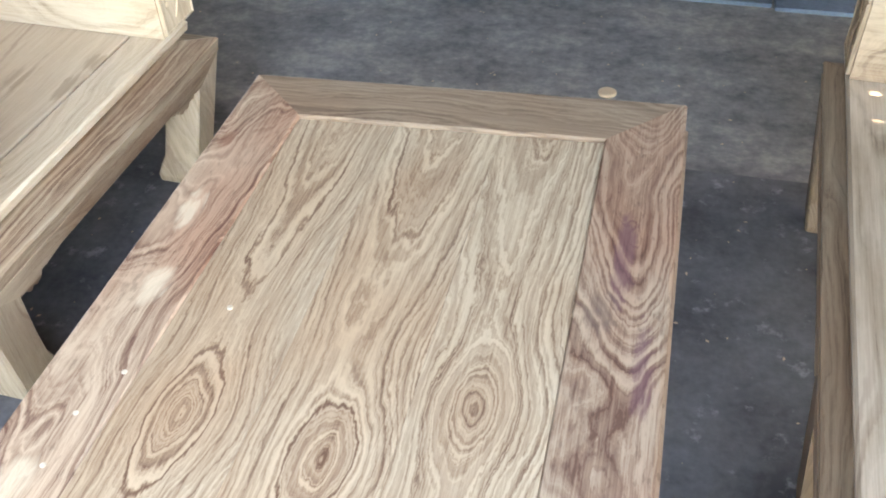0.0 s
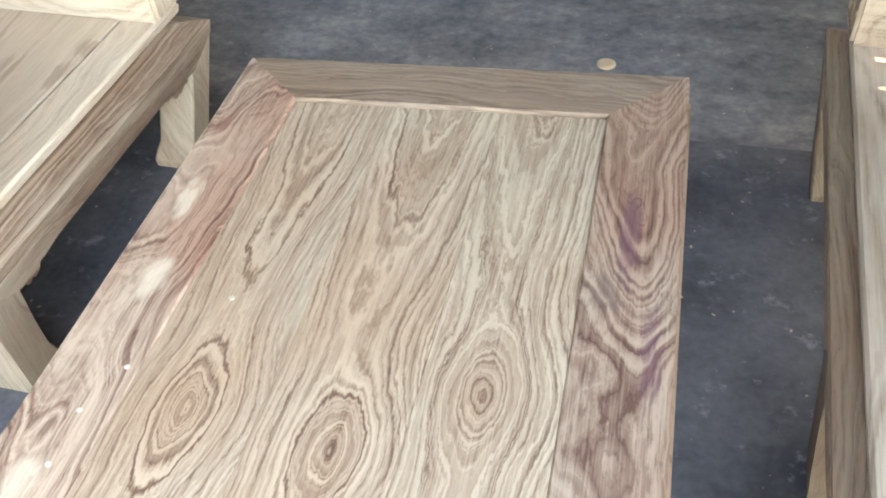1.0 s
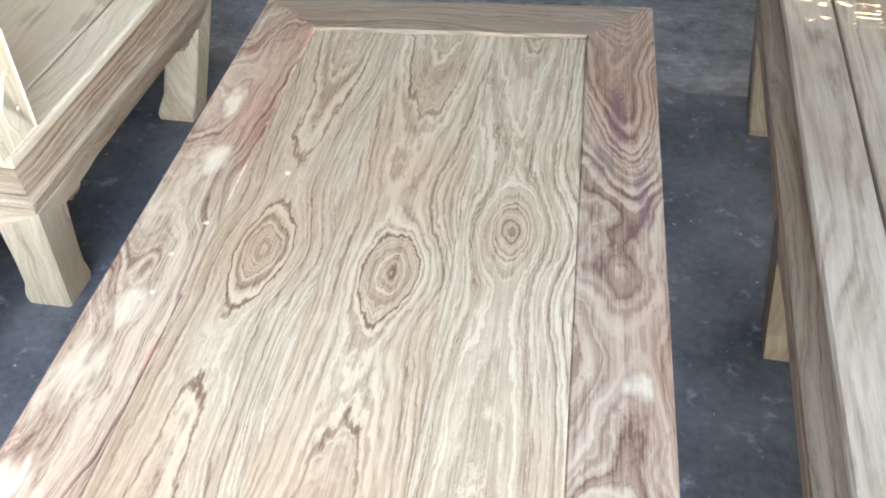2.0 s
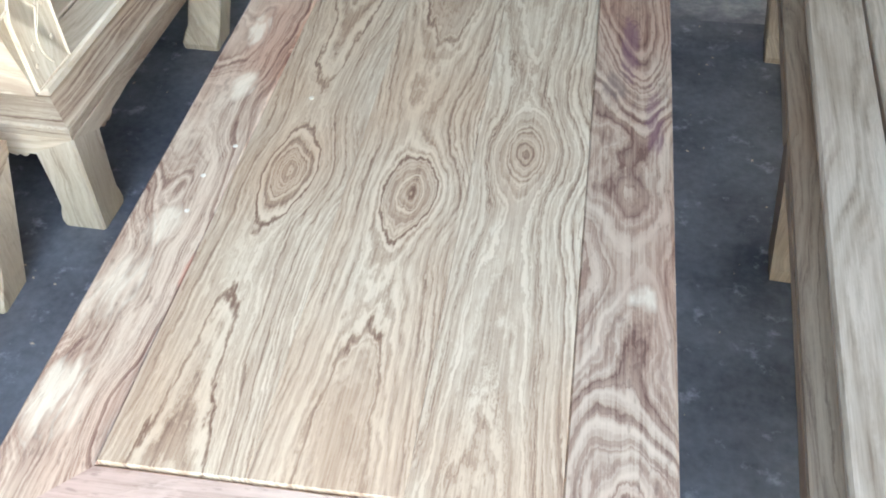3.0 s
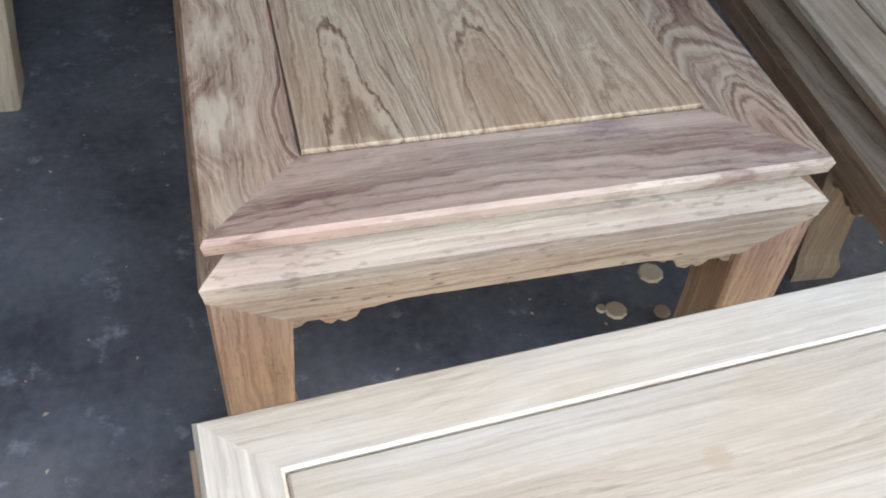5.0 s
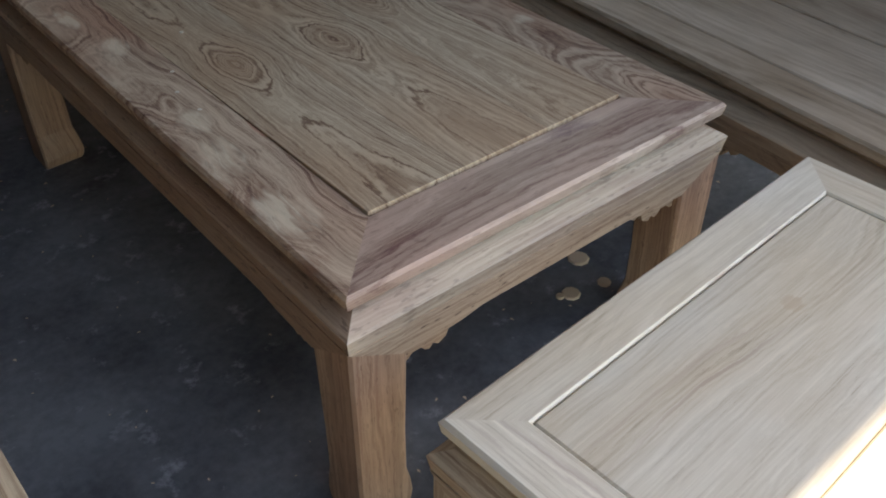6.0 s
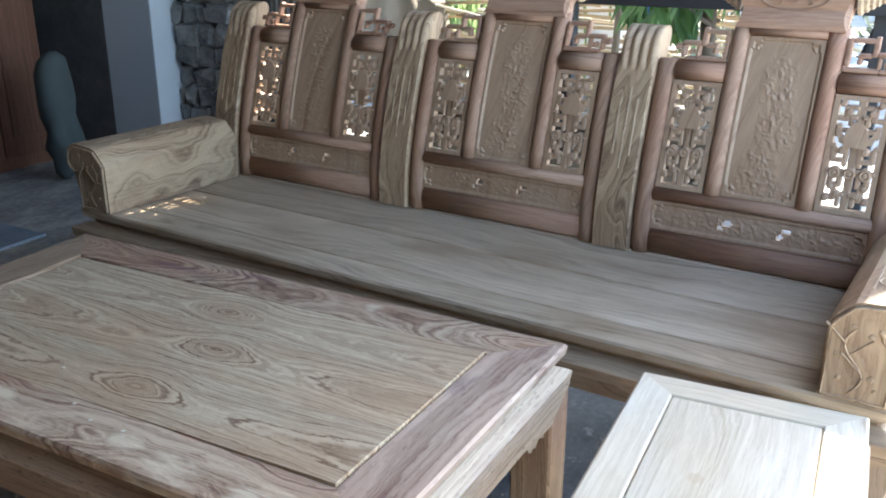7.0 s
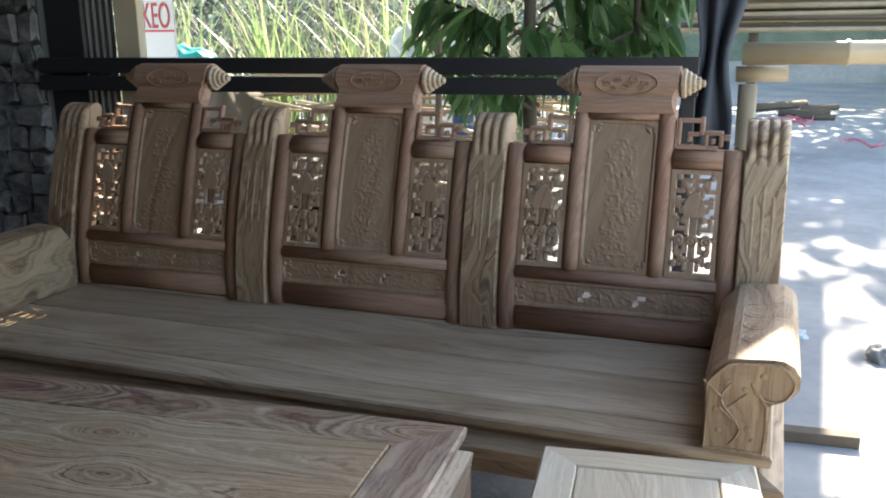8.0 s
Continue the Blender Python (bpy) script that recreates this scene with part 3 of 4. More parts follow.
def fretwork(y0, y1, z0, z1):
    """Pierced key-pattern panel with a central boss, in a thin frame."""
    bm = bmesh.new()
    w, h = y1 - y0, z1 - z0
    for a, b, c, d in ((0, 0.1, 0, 1), (0.9, 1, 0, 1), (0.1, 0.9, 0, 0.04), (0.1, 0.9, 0.96, 1)):
        box(bm, -0.012, 0.012, y0 + a * w, y0 + b * w, z0 + c * h, z0 + d * h)
    for a, b, c, d in FRET:
        for lo, hi in ((a, b), (1 - b, 1 - a)):
            e = 0.0006 * (len(bm.verts) % 5)
            box(bm, -0.009 - e, 0.008, y0 + (0.06 + 0.88 * (lo - 0.02)) * w, y0 + (0.06 + 0.88 * (hi + 0.02)) * w, z0 + (0.015 + 0.96 * c) * h, z0 + (0.025 + 0.96 * d) * h, 0.003)
    c = (y0 + y1) / 2
    # bell with two ears, three coins on a bar, and curled ends
    bell = [(-0.026, -0.032), (0.026, -0.032), (0.031, -0.014), (0.025, 0.010), (0.013, 0.028), (0, 0.035), (-0.013, 0.028), (-0.025, 0.010), (-0.031, -0.014)]
    plate(bm, bell, -0.017, 0.007, lambda p, q, d: (d, c + p, z0 + 0.68 * h + q))
    for s in (-1, 1):
        ear = [(0.024, -0.026), (0.040, -0.022), (0.046, -0.002), (0.041, 0.014), (0.036, -0.004), (0.027, -0.008)]
        plate(bm, ear, -0.013, 0.006, lambda p, q, d: (d, c + s * p, z0 + 0.68 * h + q))
        for u, t, r in ((0.30, 0.86, 0.0095), (0.17, 0.93, 0.009), (0.30, 0.54, 0.010), (0.15, 0.13, 0.010), (0.33, 0.17, 0.009), (0.2, 0.235, 0.009)):
            turned(bm, [(-0.0135, r * 0.6), (-0.0105, r), (0.006, r)], (0, c + s * (0.5 - u) * w, z0 + t * h), "x", 9)
    for du in (-0.27, 0, 0.27):
        turned(bm, [(-0.016, 0.004), (-0.0125, 0.0075), (-0.016, 0.0115), (-0.010, 0.0155), (0.006, 0.0155)], (0, c + du * w, z0 + 0.35 * h), "x", 14)
    return bm


def relief(y0, y1, z0, z1, seed, sprays, holes=()):
    """A carved board: a fine sheet whose front rises in sprays of leaves, within a raised bead."""
    w, h = y1 - y0, z1 - z0
    ny, nz = max(8, int(w / 0.006)), max(8, int(h / 0.006))
    bm = bmesh.new()
    grid = []
    for j in range(nz + 1):
        row = []
        for i in range(ny + 1):
            u, t = i / ny, j / nz
            y, z = y0 + u * w, z0 + t * h
            d = 0.0
            for cu, ct, ru, rt in sprays:
                k = ((u - cu) / ru) ** 2 + ((t - ct) / rt) ** 2
                if k < 1:
                    n = noise.noise(Vector((y * 95 + seed, z * 95, seed)))
                    d = max(d, (1 - k) ** 0.5 * (0.0012 + 0.0058 * max(0, n + 0.12)))
            edge = min(u * w, (1 - u) * w, t * h, (1 - t) * h)
            if edge < 0.008:
                d = max(d, 0.006)
            corner = min(u, 1 - u) * w < 0.032 and min(t, 1 - t) * h < 0.032
            if corner and (int(edge * 1000) // 6) % 2 == 0:
                d = max(d, 0.006)
            row.append(bm.verts.new((-d, y, z)))
        grid.append(row)
    for j in range(nz):
        for i in range(ny):
            u, t = (i + 0.5) / ny, (j + 0.5) / nz
            if any(((u - cu) / ru) ** 2 + ((t - ct) / rt) ** 2 + 0.5 * noise.noise(Vector((u * 40, t * 9, seed))) < 1 for cu, ct, ru, rt in holes):
                continue
            bm.faces.new((grid[j][i], grid[j][i + 1], grid[j + 1][i + 1], grid[j + 1][i]))
    for v in [v for v in bm.verts if not v.link_faces]:
        bm.verts.remove(v)
    geom = bmesh.ops.extrude_face_region(bm, geom=bm.faces[:])["geom"]
    for v in geom:
        if isinstance(v, bmesh.types.BMVert):
            v.co.x = 0.012
    return bm


def key_ornament(s, y, z):
    """The stepped open key on the shoulder of the back; s: which way it steps down."""
    bm = bmesh.new()
    for a0, a1, b0, b1 in ((0, 0.085, 0, 0.012), (0, 0.012, 0.012, 0.085), (0.012, 0.075, 0.073, 0.085), (0.063, 0.077, 0.04, 0.09), (0.077, 0.13, 0.040, 0.052),
                           (0.118, 0.13, 0.008, 0.04), (0.085, 0.118, 0.0, 0.010), (0.078, 0.088, 0.010, 0.04), (0.03, 0.063, 0.036, 0.047), (0.03, 0.042, 0.02, 0.036), (0.095, 0.108, 0.016, 0.03), (0.13, 0.15, 0.026, 0.042)):
        lo, hi = sorted((y + s * a0, y + s * a1))
        box(bm, -0.012, 0.012, lo, hi, z + b0, z + b1, 0.003)
    return bm


def crest(root, y, z, x0, mats):
    """The rolled crest: a board that curls backwards, an oval cartouche, and stepped cones at its ends."""
    half = 0.148
    arc = []
    for i in range(13):
        a = radians(-20 + i * 17)
        arc.append((0.062 - 0.06 * math.cos(a), z + 0.078 + 0.06 * math.sin(a)))
    outline = [(-0.0215, z + 0.005), (-0.019, z + 0.022), (-0.008, z + 0.042)] + arc + [(0.07, z + 0.05), (0.03, z + 0.005)]
    rings = []
    for k in range(9):
        u = -1 + k / 4
        rings.append([(x0 + v_curve(z) + d, y + u * (half - 0.016 * math.sin(min(1.0, max(0.0, (q - z) / 0.09)) * math.pi)), q) for d, q in outline])
    bm = bmesh.new()
    loft(bm, rings)
    roll = part("crest", bm, mats["y"], root, smooth=False)
    def on_roll(py, pz):
        h = pz + 0.012
        return (x0 + v_curve(z) + 0.062 - math.sqrt(max(0.0001, 0.061 ** 2 - min(0.058, abs(h)) ** 2)), y + py, z + 0.078 + h)
    bm = bmesh.new()
    tube(bm, [on_roll(0.09 * math.cos(q * 0.16), 0.034 * math.sin(q * 0.16)) for q in range(41)], 0.0035, 5)
    for cu, cv, turns, way in ((-0.055, 0.0, 14, 1), (-0.022, 0.009, 16, -1), (0.0, -0.008, 18, 1), (0.024, 0.009, 16, 1), (0.056, 0.0, 14, -1), (-0.04, -0.013, 10, -1), (0.04, -0.013, 10, 1)):
        tube(bm, [on_roll(cu + (0.003 + 0.0009 * q) * math.cos(way * q * 0.55), cv + (0.002 + 0.0006 * q) * math.sin(q * 0.55)) for q in range(turns)], 0.0028, 5)
    part("cartouche", bm, mats["y"], roll)
    for s in (-1, 1):
        bm = bmesh.new()
        steps = []
        for i in range(5):
            r = 0.043 - i * 0.008
            steps += [(s * (half + 0.008 + i * 0.013), r), (s * (half + 0.017 + i * 0.013), r), (s * (half + 0.0205 + i * 0.013), r - 0.005)]
        turned(bm, steps, (x0 + v_curve(z) + 0.055, y, z + 0.088), "y", 16)
        part("scroll_end", bm, wood_tan["y"], roll)


def back_post(root, y, x0, z0, z1, mat):
    """A broad post of the back: gently curved, with reeded rounded head and sunk channels."""
    bm = bmesh.new()
    w = 0.0575
    rings = []
    levels = [z0 + (z1 - 0.09 - z0) * i / 16 for i in range(16)] + [z1 - 0.09 + 0.09 * math.sin(i / 10 * math.pi / 2) for i in range(11)]
    for z in levels:
        head = max(0.0, (z - (z1 - 0.05)) / 0.05)
        round_off = 1 - math.sqrt(max(0.0, 1 - head ** 2))
        swell = math.sin(min(1, max(0, (z - z1 + 0.13) / 0.13)) * math.pi / 2)
        front = -0.03 - 0.004 * swell + 0.05 * round_off
        back = 0.045 + 0.025 * swell - 0.045 * round_off
        x = x0 + v_curve(z)
        reed = 0.011 * min(1, max(0, (z - (z1 - 0.12)) / 0.03))
        pts = [(x + back, y - w, z)]
        for k in range(33):
            u = -1 + k / 16
            bulge = reed * (abs(math.sin((u + 1) * math.pi * 2.0)) - 1.0)
            pts.append((x + front - bulge + (0.006 if abs(u) == 1 else 0), y + w * u, z))
        pts.append((x + back, y + w, z))
        rings.append(pts)
    loft(bm, rings)
    post = part("back_post", bm, mat, root)
    for du, za, zb in ((-0.026, 0.20, 0.36), (0.0, 0.17, 0.40), (0.026, 0.20, 0.36)):
        bm = bmesh.new()
        bar(bm, y + du - 0.008, y + du + 0.008, z1 - zb, z1 - za, 0.016)
        for v in bm.verts:
            v.co.x += -0.0235
        part("reed", bent(bm, x0), mat, post)


def back_unit(root, y, x0, z, half, red):
    """One bay of the back between two posts: frame, two fretwork panels, a tall carved panel, a carved foot panel, crest and keys."""
    def member(name, *a, **k):
        bm = bmesh.new()
        bar(bm, *a, **k)
        return part(name, bent(bm, x0), red["z"] if k.get("upright", True) else red["y"], root, smooth=True)
    zt, zm = z + 0.553, z + 0.16
    for s in (-1, 1):
        member("stile", *sorted((y + s * half, y + s * (half - 0.056))), z, zt)
        member("stile", *sorted((y + s * 0.100, y + s * 0.150)), zm + 0.038, z + 0.66)
        member("rail", *sorted((y + s * (half - 0.056), y + s * 0.150)), zt - 0.055, zt, upright=False)
        a, b = sorted((y + s * (half - 0.056), y + s * 0.150))
        part("fretwork", bent(fretwork(a, b, zm + 0.040, zt - 0.055), x0), wood_fret, root)
        part("key_ornament", bent(key_ornament(s, y + s * 0.153, zt), x0), red["y"], root)
    member("rail", y - half + 0.048, y + half - 0.056, zm, zm + 0.040, upright=False)
    member("rail", y - half + 0.048, y + half - 0.056, z, z + 0.076, depth=0.028, upright=False)
    member("rail", y - 0.100, y + 0.100, z + 0.628, z + 0.66, upright=False)
    part("carved_panel", bent(relief(y - 0.1, y + 0.1, zm + 0.040, z + 0.628, 3.0 + y, [(0.5, 0.72, 0.26, 0.2), (0.42, 0.45, 0.3, 0.16), (0.55, 0.2, 0.28, 0.14), (0.5, 0.1, 0.38, 0.08)]), x0), wood_fret, root)
    part("foot_panel", bent(relief(y - half + 0.05, y + half - 0.05, z + 0.076, zm, 9.0 + y, [(0.3, 0.5, 0.26, 0.42), (0.7, 0.5, 0.26, 0.42), (0.5, 0.5, 0.16, 0.4)],
                                   holes=((0.345, 0.62, 0.024, 0.11), (0.375, 0.42, 0.014, 0.10), (0.62, 0.56, 0.024, 0.12), (0.65, 0.36, 0.015, 0.09))), x0), wood_fret, root)
    crest(root, y, z + 0.645, x0, red)


def seat(root, depth, length, H, bays, mats, arm_z=None, posts_mat=None, rail=0.11, over=0.0, tall=1.0, out=0.01, lean=0.0):
    """A bench or chair: base, seat boards, armrests and the bays of its back. Front at -x, in local places."""
    pitch = (length - 0.115) / bays
    ys = [-length / 2 + 0.0575 + i * pitch for i in range(bays + 1)]
    hx = depth / 2
    low_base(root, depth, length + over, H, mats, rail=rail, apron=0.07, leg_w=0.10, extra_y=ys[1:-1], out=out, lean=lean)
    # seat boards behind the front rail
    edge = (length + over) / 2 - rail
    cuts = [-hx + rail, -hx + rail + 0.26, hx - rail] if bays > 1 else [-hx + rail, hx - rail]
    for a, b in zip(cuts, cuts[1:]):
        part("seat_board", plank(a + 0.008, b, -edge + 0.002, edge - 0.002, H - 0.024, H - 0.002, 0.0, 0.003), mats.get("seat", mats["ry"]), root)
    back = -hx + 0.625
    for s in (-1, 1):
        armrest(root, -hx + 0.004, back - 0.03, s * (length / 2 - 0.145), s, H + 0.001, mats, tall)
    for y in ys:
        back_post(root, y, back + 0.02, H + 0.001, H + 0.64, posts_mat)
    for a, b in zip(ys, ys[1:]):
        back_unit(root, (a + b) / 2, back + 0.02, H + 0.001, pitch / 2 - 0.059, wood_red)


# darker than the other sofa wood, to stand for shade on the legs
wood_shaded_leg = wood("shaded_leg_wood", "z", contrast=0.6, stain=0.7, pale=(0.27, 0.195, 0.135), mid=(0.2, 0.14, 0.095), dark=(0.11, 0.072, 0.05), tint=(0.8, 0.68, 0.6))
wood_arm = wood("figured_arm_wood", "x", freq=75, warp=0.32, cross=6, along=2.6, squeeze=0.6, contrast=1.1, stain=0.7, sapwood=0.3, rough=0.6, spec=0.2, **BROWN)
seat_mats = dict(arm=wood_arm, leg=wood_shaded_leg, rx=wood_grey["x"], ry=wood_grey["y"], wx=wood_brown["x"], wy=wood_brown["y"], x=wood_brown["x"], y=wood_brown["y"], z=wood_brown["z"])
STAIN = (0.30, 0.22, 0.145)
wood_chair_seat = wood("stained_seat_wood", "y", freq=80, warp=0.14, along=1.4, squeeze=0.8, contrast=0.3, stain=0.5, sapwood=0.2, rough=0.62, spots=[(-0.122, -0.109, 0.03, 0.055, STAIN), (-0.243, -0.093, 0.022, 0.05, STAIN), (-0.248, -0.203, 0.02, 0.03, STAIN)], **dict(BEIGE, pale=(0.56, 0.46, 0.335), mid=(0.49, 0.392, 0.278)))
wood_chair_apron = wood("streaked_apron_wood", "y", freq=70, warp=0.12, cross=10, along=1.6, contrast=1.1, stain=0.8, sapwood=0.6, **TAN)
chair_mats = dict(seat=wood_chair_seat, rx=wood_beige["x"], ry=wood_beige["y"], wx=wood_tan["x"], wy=wood_chair_apron, x=wood_beige["x"], y=wood_chair_apron, z=wood_beige["z"])
SOFA_YAW = -4.1
sofa_front = Vector((0.642, 0.634, 0))
m_sofa = Matrix.Translation(sofa_front) @ pose(0, 0, 0, 0, 0, SOFA_YAW) @ pose(0.37, 0, 0)
sofa = thing("sofa", m_sofa, "long carved hardwood sofa with pierced three-bay back", "sofa")
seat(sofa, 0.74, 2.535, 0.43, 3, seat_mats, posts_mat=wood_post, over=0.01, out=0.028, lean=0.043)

chair = thing("armchair", pose(-0.742 - 0.36, 1.367, 0, 0, 0, 178), "wide carved armchair of pale raw wood", "chair", "armchairs beside the table")
seat(chair, 0.72, 0.93, 0.41, 1, chair_mats, posts_mat=wood_tan["z"], tall=1.4, rail=0.09, over=-0.088, out=0.044, lean=0.056)
copy_thing(chair, pose(-0.865, 0.83, 0, 0, 0, 180.6) @ pose(0.36, 0.45, 0))

# ---- more materials ----
def plain(name, colour, rough=0.6, vary=0.25, scale=8.0, metal=0.0, bump=0.15):
    n = Nodes(name)
    v = n.noise(n.coords(), scale, 4.0, 0.6)
    k = n.m("ADD", 1 - vary / 2, n.m("MULTIPLY", v, vary))
    k = n.m("ADD", k, n.m("MULTIPLY", n.m("SUBTRACT", n.rand(), 0.5), vary))
    return n.done(n.mix(1.0, colour, n.join(k, k, k), "MULTIPLY"), rough, v, bump, 0.003, metal)


def leafy(name, a, b, c):
    n = Nodes(name)
    r = n.tree.nodes.new("ShaderNodeNewGeometry").outputs["Random Per Island"]
    col = n.ramp(r, [(0.0, a), (0.6, b), (1.0, c)])
    mat = n.done(col, 0.5)
    t = n.tree.nodes.new("ShaderNodeBsdfTranslucent")
    n.tree.links.new(col, t.inputs[0])
    mixer = n.tree.nodes.new("ShaderNodeMixShader")
    mixer.inputs[0].default_value = 0.5
    n.tree.links.new(n.bsdf.outputs[0], mixer.inputs[1])
    n.tree.links.new(t.outputs[0], mixer.inputs[2])
    n.tree.links.new(mixer.outputs[0], n.tree.nodes["Material Output"].inputs[0])
    return mat


mat_black = plain("black_steel", (0.022, 0.024, 0.028), 0.45)
mat_cloth = plain("dark_cloth", (0.05, 0.056, 0.068), 0.9, 0.4)
mat_pillar = plain("pale_blue_paint", (0.42, 0.47, 0.52), 0.6, 0.2, 3)
mat_cream = plain("cream_sheet", (0.55, 0.47, 0.33), 0.55, 0.3, 4)
mat_white = plain("white_board", (0.72, 0.71, 0.68), 0.6, 0.15)
mat_redpaint = plain("red_paint", (0.55, 0.04, 0.04), 0.5)
mat_teal = plain("teal_tarp", (0.02, 0.42, 0.38), 0.5, 0.3)
mat_tarp = plain("white_tarp", (0.75, 0.76, 0.78), 0.6, 0.2)
mat_bamboo = plain("dry_bamboo", (0.37, 0.285, 0.175), 0.5, 0.5, 6)
mat_bark = plain("bark", (0.11, 0.085, 0.06), 0.85, 0.5, 20, bump=0.6)
mat_blue = plain("blue_plastic", (0.015, 0.07, 0.26), 0.4, 0.2)
mat_bluesheet = mottled("pale_blue_sheet", (0.10, 0.14, 0.19), (0.20, 0.26, 0.32), 5, 0.5, c=(0.12, 0.12, 0.12), cs=2)
mat_stone = mottled("dark_stone", (0.07, 0.073, 0.078), (0.24, 0.24, 0.235), 9, 0.85, 0.6, 0.01, c=(0.32, 0.31, 0.285), cs=0.7)
mat_mortar = plain("mortar", (0.09, 0.09, 0.09), 0.9)
mat_darkwall = mottled("dark_wall", (0.05, 0.05, 0.055), (0.10, 0.10, 0.10), 1.5, 0.9)
mat_wardrobe = wood("dark_red_wood", "z", (0.14, 0.065, 0.042), (0.10, 0.045, 0.028), (0.055, 0.024, 0.016), (0.8, 0.6, 0.6), contrast=0.6)
mat_leaf = leafy("broad_leaf", (0.05, 0.11, 0.04), (0.09, 0.18, 0.06), (0.17, 0.28, 0.10))
mat_grass = leafy("tall_grass", (0.11, 0.18, 0.07), (0.19, 0.28, 0.11), (0.32, 0.38, 0.19))
mat_hedge = leafy("hedge_leaf", (0.09, 0.11, 0.08), (0.14, 0.165, 0.125), (0.22, 0.24, 0.20))
mat_stalk = leafy("dry_stalk", (0.08, 0.085, 0.065), (0.14, 0.14, 0.105), (0.22, 0.205, 0.155))
mat_shaving = plain("wood_shaving", (0.72, 0.55, 0.36), 0.7)
mat_board = plain("weathered_board", (0.15, 0.11, 0.075), 0.8, 0.7, 5)
mat_sack = plain("grey_sacking", (0.045, 0.06, 0.062), 0.9)
mat_ribbed = plain("ribbed_sheet", (0.15, 0.145, 0.135), 0.5, 0.4, 5)
mat_pink = plain("pink_twine", (0.62, 0.16, 0.22), 0.7)

# ---- walls and roof added to close and shade the open workshop ----
def roof_edge(x):
    return float(np.interp(x, (-6, 3.7, 4.1, 5.2, 7.7), (-1.0, -0.80, -1.02, -1.17, -1.45)))


# unseen roof sheets added for shade, with one gap for stripes of sun
bm = bmesh.new()
for x0, x1, lo, hi in ((-6, 3.9, None, 4.8), (3.9, 4.5, None, 1.24), (3.9, 4.5, 1.31, 1.345), (3.9, 4.5, 1.43, 4.8), (4.5, 7.7, None, 4.8)):
    stops = [x for x in (x0, 3.7, 4.1, 5.2, x1) if x0 <= x <= x1]
    near = [(x, roof_edge(x) if lo is None else lo) for x in sorted(set(stops))]
    loft(bm, [[(x, y, z) for x, y in near + [(x1, hi), (x0, hi)]] for z in (2.72, 2.78)])
tagged(part("ceiling", bm, mat_roof), "grey sheet roof out of view, added to shade the workshop", "roof", kind="structure")
# added walls; the unseen south and west ones hold light off the left
sheet("wall_south", -3.4, -0.85, -1.5, -1.3, -0.02, 2.72, mat_darkwall, "plain dark wall added to close the workshop", "wall")
sheet("wall_north", -3.4, 2.45, 4.6, 4.8, -0.02, 2.72, mat_darkwall, "plain dark wall added to close the workshop", "wall")
sheet("wall_east", 2.45, 2.65, 3.665, 4.6, -0.02, 2.72, mat_darkwall, "plain dark wall added to close the workshop", "wall")
sheet("wall_west", -3.6, -3.4, -1.3, 4.8, -0.02, 2.72, mat_darkwall, "plain dark wall added to close the workshop", "wall")


def solid(name, x0, x1, y0, y1, z0, z1, material, label="", category="", parent=None, bevel=0.004, kind="", group=""):
    bm = bmesh.new()
    box(bm, x0, x1, y0, y1, z0, z1, bevel)
    ob = part(name, bm, material, parent)
    return tagged(ob, label, category, group, kind) if label else ob


# painted pillar, stone wall, black sheet, corrugated sheet
solid("pillar", 2.45, 2.75, 3.28, 3.66, -0.02, 2.72, mat_pillar, "pale blue-grey painted concrete pillar", "pillar", kind="structure")
wall = thing("stone_wall", pose(0, 0, 0), "rough dark rubble stone wall with deep joints", "wall", kind="structure")
solid("mortar_core", 2.66, 2.84, 2.86, 3.279, -0.02, 2.72, mat_mortar, parent=wall, bevel=0)
rng = random.Random(4)
z = -0.01
while z < 2.6:
    h = rng.uniform(0.09, 0.17)
    y = 2.86
    while y < 3.26:
        w = min(rng.uniform(0.09, 0.2), 3.275 - y)
        bm = bmesh.new()
        vs = box(bm, 2.61 + rng.uniform(-0.015, 0.015), 2.67, y + 0.006, y + w - 0.006, z + 0.006, z + h - 0.006, 0.014)
        for v in bm.verts:
            v.co += Vector((rng.uniform(-0.014, 0.014), rng.uniform(-0.02, 0.02), rng.uniform(-0.022, 0.022)))
        part("stone", bm, mat_stone, wall)
        y += w
    z += h
solid("black_sheet", 2.70, 2.73, 2.635, 2.855, -0.02, 2.7, mat_black, "black sheet panel beside the stone wall", "panel", kind="structure")
bm = bmesh.new()
ribs = [(2.70 + (0.012 if (i // 2) % 2 else 0.0), 2.445 + i * 0.0097) for i in range(20)]
loft(bm, [[(x, y, z) for x, y in ribs] + [(x + 0.004, y, z) for x, y in reversed(ribs)] for z in (-0.02, 2.7)])
tagged(part("corrugated_sheet", bm, mat_ribbed), "ribbed grey-brown metal sheet on the workshop side", "metal sheet", kind="structure")
solid("cream_post", 2.70, 2.76, 2.305, 2.44, -0.02, 2.7, mat_cream, "cream painted square post", "post", kind="structure")

